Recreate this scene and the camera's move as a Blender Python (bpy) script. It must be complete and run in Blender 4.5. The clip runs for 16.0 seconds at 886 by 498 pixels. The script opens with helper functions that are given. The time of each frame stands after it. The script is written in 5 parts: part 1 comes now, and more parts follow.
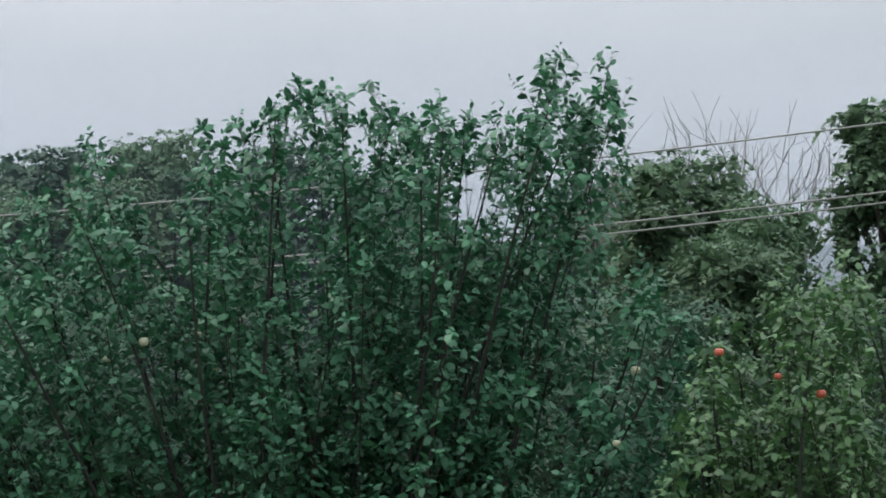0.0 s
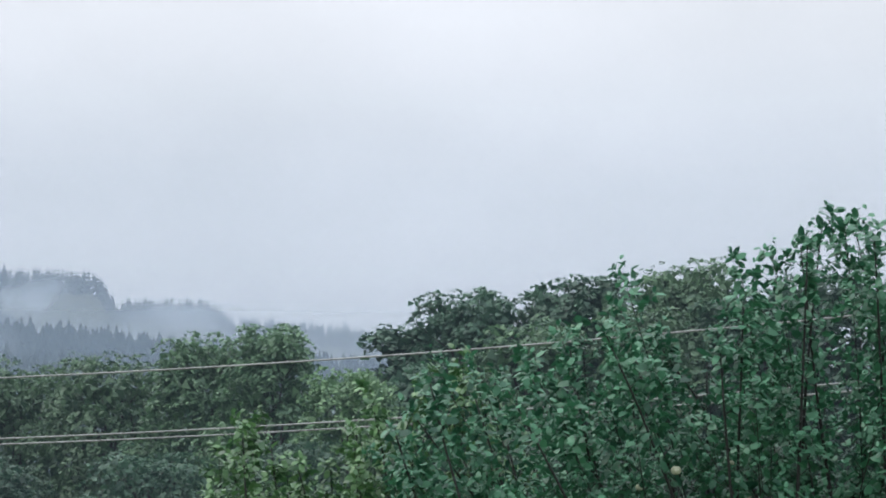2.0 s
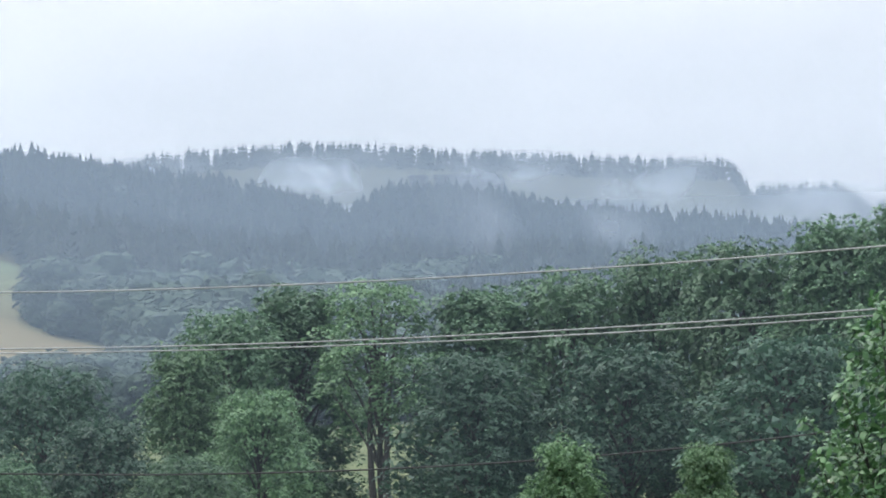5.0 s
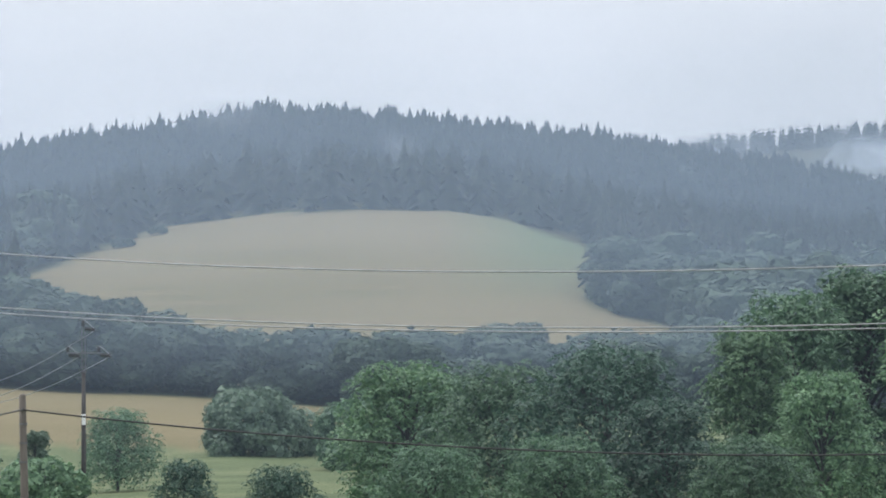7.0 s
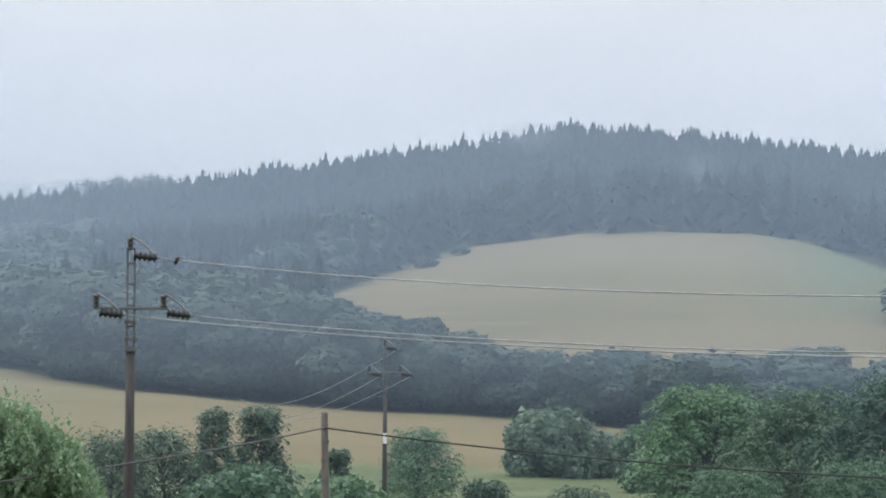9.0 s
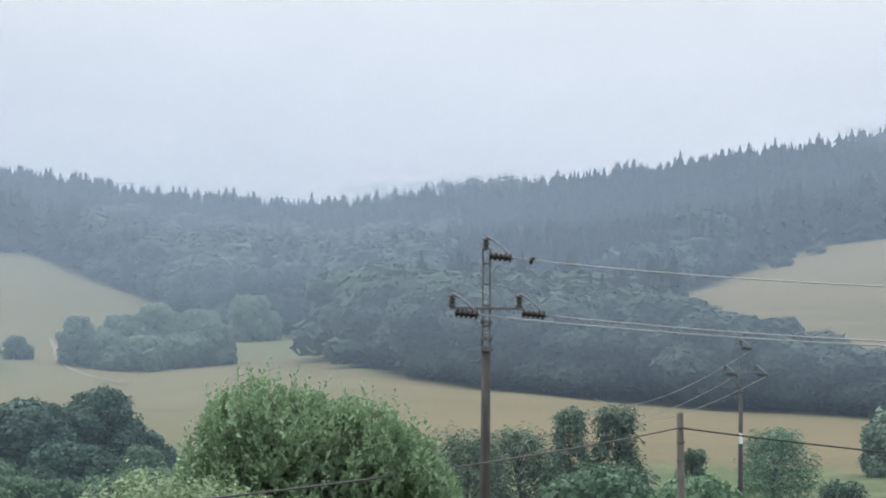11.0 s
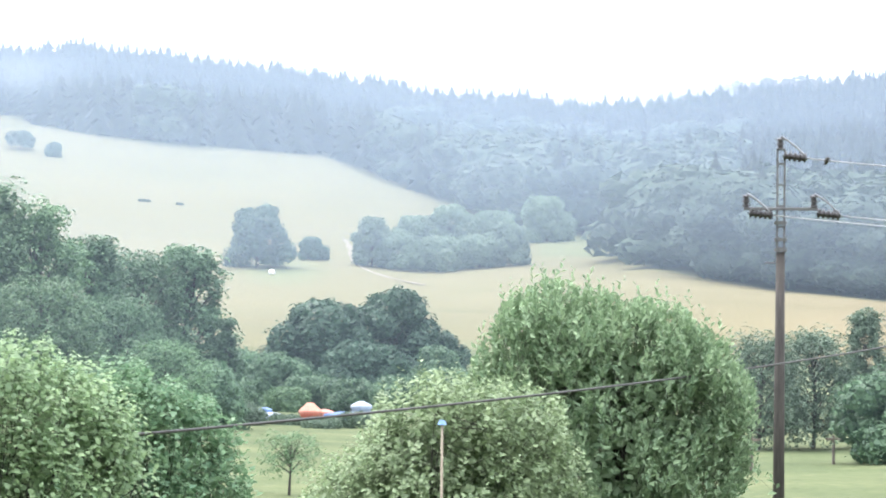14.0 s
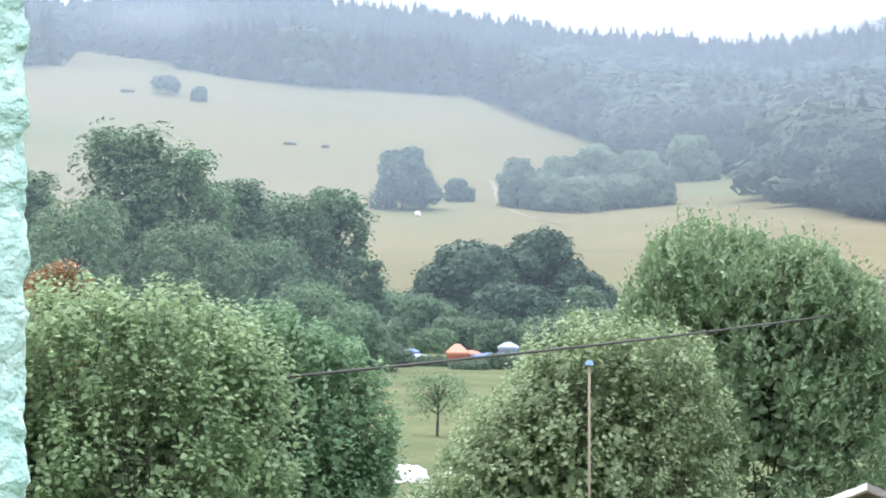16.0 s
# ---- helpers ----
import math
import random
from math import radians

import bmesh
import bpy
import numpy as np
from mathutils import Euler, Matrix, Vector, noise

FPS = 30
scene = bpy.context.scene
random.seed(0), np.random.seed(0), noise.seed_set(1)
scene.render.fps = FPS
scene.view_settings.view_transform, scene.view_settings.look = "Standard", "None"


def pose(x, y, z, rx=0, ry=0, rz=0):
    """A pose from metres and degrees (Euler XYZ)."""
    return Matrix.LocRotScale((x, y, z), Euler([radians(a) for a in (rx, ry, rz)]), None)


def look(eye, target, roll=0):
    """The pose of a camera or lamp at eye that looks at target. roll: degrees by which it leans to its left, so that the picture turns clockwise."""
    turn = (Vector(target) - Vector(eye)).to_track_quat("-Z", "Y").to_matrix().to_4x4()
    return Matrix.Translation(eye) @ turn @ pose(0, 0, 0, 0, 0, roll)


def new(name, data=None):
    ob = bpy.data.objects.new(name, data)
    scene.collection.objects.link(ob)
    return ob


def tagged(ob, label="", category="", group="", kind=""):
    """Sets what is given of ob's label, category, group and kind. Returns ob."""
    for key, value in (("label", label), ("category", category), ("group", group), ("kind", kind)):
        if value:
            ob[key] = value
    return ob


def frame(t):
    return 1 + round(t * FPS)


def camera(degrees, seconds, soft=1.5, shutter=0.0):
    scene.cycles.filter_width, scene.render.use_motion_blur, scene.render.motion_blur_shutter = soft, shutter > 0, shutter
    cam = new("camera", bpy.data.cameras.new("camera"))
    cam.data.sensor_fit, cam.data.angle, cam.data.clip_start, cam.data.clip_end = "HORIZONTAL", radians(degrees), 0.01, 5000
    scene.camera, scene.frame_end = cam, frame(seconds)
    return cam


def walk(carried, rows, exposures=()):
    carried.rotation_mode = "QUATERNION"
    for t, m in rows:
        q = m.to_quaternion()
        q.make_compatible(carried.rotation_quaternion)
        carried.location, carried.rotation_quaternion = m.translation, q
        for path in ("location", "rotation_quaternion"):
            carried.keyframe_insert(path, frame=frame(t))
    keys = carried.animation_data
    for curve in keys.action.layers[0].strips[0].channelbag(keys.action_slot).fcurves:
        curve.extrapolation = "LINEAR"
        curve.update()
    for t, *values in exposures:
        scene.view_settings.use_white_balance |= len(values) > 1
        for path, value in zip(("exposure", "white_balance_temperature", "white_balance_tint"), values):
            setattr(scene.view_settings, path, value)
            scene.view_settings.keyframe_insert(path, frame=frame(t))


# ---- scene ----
EYE = Vector((0.0, 0.0, 5.5))
# seconds, heading to the left of +y, tilt up, roll
TURNS = [
    (0, -28.790, 2.067, -0.36),
    (0.5, -27.473, 3.243, -0.26),
    (1, -24.997, 4.101, -0.20),
    (1.5, -23.404, 4.426, 0.03),
    (2, -19.927, 4.237, 0.03),
    (2.5, -18.628, 3.815, -0.02),
    (3, -16.176, 3.271, -0.01),
    (3.2, -15.095, 3.056, -0.12),
    (5.3, -7.795, 2.379, -0.97),
    (5.5, -6.571, 2.349, -0.84),
    (6, -4.364, 2.186, -0.67),
    (6.5, -2.211, 2.143, -0.49),
    (7, 0.076, 2.197, -0.37),
    (7.5, 2.420, 2.306, 0.00),
    (8, 3.798, 2.464, 0.38),
    (8.2, 3.977, 2.497, 0.48),
    (10.3, 8.561, 2.585, 0.12),
    (10.5, 9.229, 2.565, 0.26),
    (11, 11.031, 2.513, 0.45),
    (11.5, 11.933, 2.395, 0.56),
    (12, 13.366, 2.245, 0.77),
    (12.5, 14.037, 2.010, 0.79),
    (13, 14.729, 1.730, 0.80),
    (13.5, 15.292, 1.298, 0.66),
    (14, 15.912, 0.817, 0.52),
    (14.5, 16.919, 0.333, 0.46),
    (15, 17.769, -0.040, 0.43),
    (15.5, 18.075, -0.274, 0.23),
    (16, 18.339, -0.179, -0.01),
]
cam = camera(14.7, 16.0, soft=1.85)


def heading(az, el, dist=1.0):
    a, e = radians(az), radians(el)
    return Vector((-math.sin(a) * math.cos(e), math.cos(a) * math.cos(e), math.sin(e))) * dist


# seconds, stops, white balance
LIGHTNESS = [(0, 0.14, 6700, 10), (0.5, 0.22, 6700, 10), (1, 0.16, 6700, 10), (1.5, 0.15, 6700, 10), (2, 0.3, 6500, 10), (2.5, 0.42, 6500, 10), (3, 0.64, 6580, 10), (5.5, 0.6, 6500, 10), (6, 0.72, 6600, 10), (6.5, 0.58, 6550, 10), (7, 0.36, 6500, 10), (7.5, 0.37, 6500, 10), (8, 0.24, 6500, 10), (10.5, 0.42, 6500, 10), (11, 0.36, 6500, 10), (12, 0.46, 6500, 10), (12.5, 0.6, 6500, 10), (13, 0.69, 6550, 10), (13.5, 1.02, 6700, 10), (14, 1.56, 6650, 12), (14.5, 1.64, 6650, 12), (15, 1.6, 6650, 12), (15.5, 1.54, 6650, 12), (16, 1.19, 6650, 12)]
walk(cam, [(t, look(EYE, EYE + heading(az, el), roll)) for t, az, el, roll in TURNS], LIGHTNESS)

# ---- sky and sun ----
SUN_AZ, SUN_EL = 60.0, 58.0
world = bpy.data.worlds.new("overcast_sky")
scene.world = world
world.use_nodes = True
wn, wl = world.node_tree.nodes, world.node_tree.links
wn.clear()
w_out, w_bg = wn.new("ShaderNodeOutputWorld"), wn.new("ShaderNodeBackground")
w_sky = wn.new("ShaderNodeTexSky")
w_sky.sky_type, w_sky.sun_disc = "NISHITA", False
w_sky.sun_elevation, w_sky.sun_rotation = radians(SUN_EL), radians(-SUN_AZ)
w_sky.dust_density, w_sky.air_density = 4.0, 1.0
w_scale = wn.new("ShaderNodeMix")
w_scale.data_type, w_scale.blend_type = "RGBA", "MULTIPLY"
w_scale.inputs[0].default_value = 1.0
w_scale.inputs[7].default_value = (0.1, 0.1, 0.1, 1)
wl.new(w_sky.outputs[0], w_scale.inputs[6])
w_tc, w_map, w_noise, w_ramp = wn.new("ShaderNodeTexCoord"), wn.new("ShaderNodeMapping"), wn.new("ShaderNodeTexNoise"), wn.new("ShaderNodeValToRGB")
w_map.inputs["Scale"].default_value = (5, 5, 9)
w_noise.inputs["Scale"].default_value, w_noise.inputs["Detail"].default_value = 1.3, 5.0
w_ramp.color_ramp.elements[0].position, w_ramp.color_ramp.elements[0].color = 0.27, (0.66, 0.69, 0.74, 1)
w_ramp.color_ramp.elements[1].position, w_ramp.color_ramp.elements[1].color = 0.73, (0.82, 0.85, 0.92, 1)
wl.new(w_tc.outputs["Generated"], w_map.inputs[0])
wl.new(w_map.outputs[0], w_noise.inputs["Vector"])
wl.new(w_noise.outputs["Fac"], w_ramp.inputs[0])
w_mix = wn.new("ShaderNodeMix")
w_mix.data_type = "RGBA"
w_mix.inputs[0].default_value = 0.88
wl.new(w_scale.outputs[2], w_mix.inputs[6])
wl.new(w_ramp.outputs[0], w_mix.inputs[7])
wl.new(w_mix.outputs[2], w_bg.inputs[0])
# an overcast sky is two to three times as bright overhead as at the horizon
w_sep, w_up = wn.new("ShaderNodeSeparateXYZ"), wn.new("ShaderNodeMapRange")
w_up.inputs["From Min"].default_value, w_up.inputs["From Max"].default_value = 0.16, 0.9
w_up.inputs["To Min"].default_value, w_up.inputs["To Max"].default_value = 1.0, 2.5
wl.new(w_tc.outputs["Generated"], w_sep.inputs[0])
wl.new(w_sep.outputs[2], w_up.inputs["Value"])
wl.new(w_up.outputs[0], w_bg.inputs[1])
wl.new(w_bg.outputs[0], w_out.inputs[0])

sun = new("sun", bpy.data.lights.new("sun", "SUN"))
sun.data.energy, sun.data.angle, sun.data.color = 1.2, radians(30), (1.0, 0.96, 0.9)
sun.matrix_world = look(heading(SUN_AZ, SUN_EL, 50), (0, 0, 0))


# ---- materials ----
def material(name):
    m = bpy.data.materials.new(name)
    m.use_nodes = True
    n = m.node_tree.nodes
    n.clear()
    out = n.new("ShaderNodeOutputMaterial")
    return m, n, m.node_tree.links, out


def ramp(n, stops):
    r = n.new("ShaderNodeValToRGB")
    e = r.color_ramp.elements
    while len(e) < len(stops):
        e.new(0.5)
    for k, (p, c) in enumerate(stops):
        e[k].position, e[k].color = p, (*c, 1)
    return r


def leaf_material(name, dark, light, old=None, old_share=0.04, gloss=0.6, clear=0.3):
    """Leaves: one tone for each leaf, a slow drift over the crown, some light coming through."""
    m, n, l, out = material(name)
    geo, tc, big = n.new("ShaderNodeNewGeometry"), n.new("ShaderNodeTexCoord"), n.new("ShaderNodeTexNoise")
    big.inputs["Scale"].default_value, big.inputs["Detail"].default_value = 0.9, 3.0
    l.new(tc.outputs["Object"], big.inputs["Vector"])
    info = n.new("ShaderNodeObjectInfo")
    add = n.new("ShaderNodeMath")
    add.operation = "MULTIPLY_ADD"
    add.inputs[1].default_value = 0.55
    l.new(geo.outputs["Random Per Island"], add.inputs[0])
    part_2 = n.new("ShaderNodeMath")
    part_2.operation = "MULTIPLY"
    part_2.inputs[1].default_value = 0.45
    l.new(big.outputs["Fac"], part_2.inputs[0])
    l.new(part_2.outputs[0], add.inputs[2])
    stops = [(0.15, dark), (0.75, light)]
    if old:
        stops += [(1.0 - old_share, light), (1.0 - old_share + 0.01, old)]
    r = ramp(n, stops)
    l.new(add.outputs[0], r.inputs[0])
    hue = n.new("ShaderNodeHueSaturation")
    mr = n.new("ShaderNodeMapRange")
    mr.inputs["To Min"].default_value, mr.inputs["To Max"].default_value = 0.8, 1.2
    l.new(info.outputs["Random"], mr.inputs["Value"])
    l.new(mr.outputs[0], hue.inputs["Value"])
    l.new(r.outputs[0], hue.inputs["Color"])
    bs, tr, mix = n.new("ShaderNodeBsdfPrincipled"), n.new("ShaderNodeBsdfTranslucent"), n.new("ShaderNodeMixShader")
    bs.inputs["Roughness"].default_value = gloss
    l.new(hue.outputs[0], bs.inputs["Base Color"])
    l.new(hue.outputs[0], tr.inputs["Color"])
    mix.inputs[0].default_value = clear
    l.new(bs.outputs[0], mix.inputs[1])
    l.new(tr.outputs[0], mix.inputs[2])
    l.new(mix.outputs[0], out.inputs[0])
    return m


def rough_material(name, a, b, scale, detail=6.0, roughness=0.85, bump=0.3, bump_scale=None, metallic=0.0, stretch=(1, 1, 1), depth=0.02):
    """Two tones in grain and in broad stains, with relief."""
    m, n, l, out = material(name)
    tc, mp = n.new("ShaderNodeTexCoord"), n.new("ShaderNodeMapping")
    mp.inputs["Scale"].default_value = stretch
    l.new(tc.outputs["Object"], mp.inputs[0])
    fine, broad = n.new("ShaderNodeTexNoise"), n.new("ShaderNodeTexNoise")
    fine.inputs["Scale"].default_value, fine.inputs["Detail"].default_value = scale, detail
    broad.inputs["Scale"].default_value, broad.inputs["Detail"].default_value = scale * 0.13, 3.0
    l.new(mp.outputs[0], fine.inputs["Vector"])
    l.new(mp.outputs[0], broad.inputs["Vector"])
    mix = n.new("ShaderNodeMath")
    mix.operation = "MULTIPLY_ADD"
    mix.inputs[1].default_value = 0.5
    half = n.new("ShaderNodeMath")
    half.operation = "MULTIPLY"
    half.inputs[1].default_value = 0.5
    l.new(fine.outputs["Fac"], mix.inputs[0])
    l.new(broad.outputs["Fac"], half.inputs[0])
    l.new(half.outputs[0], mix.inputs[2])
    r = ramp(n, [(0.32, a), (0.68, b)])
    l.new(mix.outputs[0], r.inputs[0])
    bs = n.new("ShaderNodeBsdfPrincipled")
    bs.inputs["Roughness"].default_value, bs.inputs["Metallic"].default_value = roughness, metallic
    l.new(r.outputs[0], bs.inputs["Base Color"])
    bp, bn = n.new("ShaderNodeBump"), n.new("ShaderNodeTexNoise")
    bn.inputs["Scale"].default_value, bn.inputs["Detail"].default_value = bump_scale or scale * 2, 4.0
    l.new(mp.outputs[0], bn.inputs["Vector"])
    l.new(bn.outputs["Fac"], bp.inputs["Height"])
    bp.inputs["Strength"].default_value, bp.inputs["Distance"].default_value = bump, depth
    l.new(bp.outputs[0], bs.inputs["Normal"])
    l.new(bs.outputs[0], out.inputs[0])
    return m


def haze_sheet_material(name, colour, density, low, high, scale, ragged, stretch=(1, 1, 1), rest=0.0, reach_m=1000.0, thicker=1.0):
    """Tinted sheet standing in for haze: light from both sides, mostly clear, thinning out above `high` metres."""
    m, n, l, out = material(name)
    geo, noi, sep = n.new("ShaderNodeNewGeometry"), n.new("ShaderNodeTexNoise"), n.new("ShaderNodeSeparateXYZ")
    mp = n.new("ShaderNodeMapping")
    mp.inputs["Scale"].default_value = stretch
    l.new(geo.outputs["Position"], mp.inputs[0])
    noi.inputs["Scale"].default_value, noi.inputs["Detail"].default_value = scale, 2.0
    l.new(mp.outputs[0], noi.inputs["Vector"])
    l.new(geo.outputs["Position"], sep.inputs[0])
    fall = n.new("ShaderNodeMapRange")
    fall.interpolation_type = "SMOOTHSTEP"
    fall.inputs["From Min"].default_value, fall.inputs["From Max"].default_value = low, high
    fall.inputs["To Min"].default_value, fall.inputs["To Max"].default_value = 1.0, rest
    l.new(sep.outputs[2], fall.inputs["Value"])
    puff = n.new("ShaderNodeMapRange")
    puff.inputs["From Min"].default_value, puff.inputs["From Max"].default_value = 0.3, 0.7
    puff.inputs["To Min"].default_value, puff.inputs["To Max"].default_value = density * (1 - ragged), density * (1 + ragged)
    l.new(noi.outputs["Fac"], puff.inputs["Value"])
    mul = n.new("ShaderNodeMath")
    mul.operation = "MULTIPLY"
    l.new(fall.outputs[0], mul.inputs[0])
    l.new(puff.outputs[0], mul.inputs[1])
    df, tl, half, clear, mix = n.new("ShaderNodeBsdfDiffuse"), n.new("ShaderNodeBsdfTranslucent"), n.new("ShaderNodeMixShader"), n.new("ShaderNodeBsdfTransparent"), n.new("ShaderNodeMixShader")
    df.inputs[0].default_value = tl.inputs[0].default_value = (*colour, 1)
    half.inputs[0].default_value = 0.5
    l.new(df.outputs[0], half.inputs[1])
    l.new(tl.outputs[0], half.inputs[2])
    # the haze sheets are denser towards the valley's left end
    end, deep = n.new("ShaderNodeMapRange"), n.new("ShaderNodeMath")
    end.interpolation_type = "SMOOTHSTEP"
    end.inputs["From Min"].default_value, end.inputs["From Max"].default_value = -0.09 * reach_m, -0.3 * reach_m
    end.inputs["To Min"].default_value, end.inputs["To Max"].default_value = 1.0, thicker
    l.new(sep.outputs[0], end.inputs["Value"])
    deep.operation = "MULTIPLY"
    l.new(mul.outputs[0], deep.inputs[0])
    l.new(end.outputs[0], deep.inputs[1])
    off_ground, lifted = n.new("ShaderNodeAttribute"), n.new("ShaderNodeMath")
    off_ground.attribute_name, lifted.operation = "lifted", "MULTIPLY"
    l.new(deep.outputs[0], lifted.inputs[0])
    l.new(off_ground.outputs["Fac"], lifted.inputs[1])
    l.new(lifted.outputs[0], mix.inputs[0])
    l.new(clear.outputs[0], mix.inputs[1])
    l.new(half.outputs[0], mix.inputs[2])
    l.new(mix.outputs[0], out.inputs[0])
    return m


APPLE_LEAF = leaf_material("apple_leaf", (0.008, 0.064, 0.038), (0.068, 0.235, 0.125), (0.15, 0.13, 0.04), 0.02, gloss=0.5, clear=0.2)
YELLOW_LEAF = leaf_material("yellowing_leaf", (0.016, 0.066, 0.032), (0.105, 0.225, 0.085), (0.26, 0.17, 0.06), 0.04, gloss=0.45, clear=0.22)
BROAD_LEAF = leaf_material("broad_leaf", (0.026, 0.07, 0.042), (0.115, 0.21, 0.11))
GARDEN_LEAF = leaf_material("garden_leaf", (0.135, 0.215, 0.12), (0.26, 0.365, 0.2), (0.34, 0.3, 0.1), 0.015, clear=0.4)
DARK_LEAF = leaf_material("dark_leaf", (0.016, 0.05, 0.034), (0.062, 0.13, 0.08))
PALE_LEAF = leaf_material("pale_leaf", (0.034, 0.09, 0.046), (0.145, 0.25, 0.12))
WILLOW_LEAF = leaf_material("willow_leaf", (0.042, 0.082, 0.054), (0.125, 0.19, 0.122))
OLIVE_LEAF = leaf_material("olive_leaf", (0.165, 0.24, 0.135), (0.325, 0.425, 0.245), (0.3, 0.24, 0.1), 0.03)
FAR_LEAF = leaf_material("far_leaf", (0.028, 0.048, 0.034), (0.05, 0.08, 0.052), gloss=0.9, clear=0.15)
DOME_LEAF = leaf_material("shrub_leaf", (0.14, 0.24, 0.135), (0.32, 0.45, 0.265), clear=0.36)
SIDE_LEAF = leaf_material("dull_garden_leaf", (0.095, 0.195, 0.115), (0.22, 0.35, 0.205), clear=0.4)
GROVE_LEAF = leaf_material("grove_leaf", (0.075, 0.125, 0.08), (0.165, 0.235, 0.15))
NEEDLE = leaf_material("needle", (0.01, 0.016, 0.014), (0.018, 0.028, 0.023), gloss=0.9, clear=0.1)
BARK = rough_material("bark", (0.02, 0.019, 0.018), (0.065, 0.06, 0.055), 9, bump=0.8)
TWIG = rough_material("dark_twig_bark", (0.007, 0.008, 0.008), (0.021, 0.022, 0.021), 20, bump=0.5)
DRY_WOOD = rough_material("dry_wood", (0.10, 0.095, 0.09), (0.2, 0.19, 0.18), 12)
POLE_WOOD = rough_material("pole_wood", (0.075, 0.064, 0.054), (0.18, 0.16, 0.14), 14, stretch=(1, 1, 0.15))
DARK_POLE = rough_material("tarred_pole_wood", (0.022, 0.02, 0.019), (0.075, 0.068, 0.062), 14, stretch=(1, 1, 0.15))
PALE_WOOD = rough_material("pale_wood", (0.2, 0.17, 0.13), (0.33, 0.29, 0.23), 14, stretch=(1, 1, 0.15))
CONCRETE = rough_material("concrete", (0.27, 0.26, 0.24), (0.42, 0.41, 0.39), 10)
STEEL = rough_material("weathered_steel", (0.07, 0.072, 0.075), (0.16, 0.162, 0.165), 20, roughness=0.6, metallic=0.3)
PORCELAIN = rough_material("dark_porcelain", (0.012, 0.012, 0.013), (0.03, 0.028, 0.027), 20, roughness=0.25)
WIRE = rough_material("wire_aluminium", (0.15, 0.16, 0.16), (0.27, 0.28, 0.285), 4, roughness=0.5, metallic=0.4)
RUBBER = rough_material("black_cable", (0.012, 0.012, 0.013), (0.03, 0.03, 0.03), 4, roughness=0.6)
PLASTER = rough_material("turquoise_plaster", (0.33, 0.6, 0.575), (0.58, 0.79, 0.765), 60, bump=1.0, bump_scale=110, depth=0.01)
FRUIT = rough_material("green_apple", (0.3, 0.33, 0.22), (0.45, 0.46, 0.34), 20, roughness=0.4)
BLUE_TARP = rough_material("blue_tarp", (0.12, 0.25, 0.55), (0.26, 0.42, 0.7), 3, roughness=0.5)
PALE_TARP = rough_material("pale_blue_tarp", (0.4, 0.5, 0.68), (0.62, 0.68, 0.78), 3, roughness=0.5)
RED_TARP = rough_material("orange_red_canvas", (0.7, 0.31, 0.22), (0.8, 0.45, 0.36), 3, roughness=0.6)
WHITE_SHEET = rough_material("white_sheeting", (0.62, 0.62, 0.6), (0.8, 0.8, 0.8), 5, roughness=0.45)
SHEET_METAL = rough_material("weathered_sheet_metal", (0.09, 0.09, 0.09), (0.24, 0.235, 0.23), 6, roughness=0.75)
DARK_BOARD = rough_material("weathered_board", (0.08, 0.065, 0.05), (0.2, 0.17, 0.14), 8, stretch=(1, 1, 0.2))


# ---- mesh helpers ----
def mesh_np(name, verts, faces, mats=(), smooth=False):
    """A mesh from arrays of places and of triangles or quads."""
    verts, faces = np.asarray(verts, np.float32), np.asarray(faces, np.int32)
    me = bpy.data.meshes.new(name)
    k = faces.shape[1]
    me.vertices.add(len(verts))
    me.vertices.foreach_set("co", verts.ravel())
    me.loops.add(faces.size)
    me.loops.foreach_set("vertex_index", faces.ravel())
    me.polygons.add(len(faces))
    me.polygons.foreach_set("loop_start", np.arange(0, faces.size, k, dtype=np.int32))
    me.polygons.foreach_set("use_smooth", np.full(len(faces), smooth))
    for m in mats:
        me.materials.append(m)
    me.update(calc_edges=True)
    return me


def part_np(name, verts, faces, mat, parent=None, label="", smooth=False):
    ob = new(name, mesh_np(name, verts, faces, (mat,), smooth))
    ob.parent = parent
    return tagged(ob, label) if label else ob


def part(name, bm, mat, parent=None, label=""):
    me = bpy.data.meshes.new(name)
    bm.to_mesh(me)
    bm.free()
    me.materials.append(mat)
    ob = new(name, me)
    ob.parent = parent
    return tagged(ob, label) if label else ob


def thing(name, place, label, category, group="", turn=0.0):
    e = new(name)
    e.empty_display_size = 0.2
    e.matrix_basis = pose(*place, 0, 0, turn)
    return tagged(e, label, category, group)


def join(pieces):
    verts, faces, n = [], [], 0
    for v, f in pieces:
        verts.append(v)
        faces.append(f + n)
        n += len(v)
    return np.concatenate(verts), np.concatenate(faces)


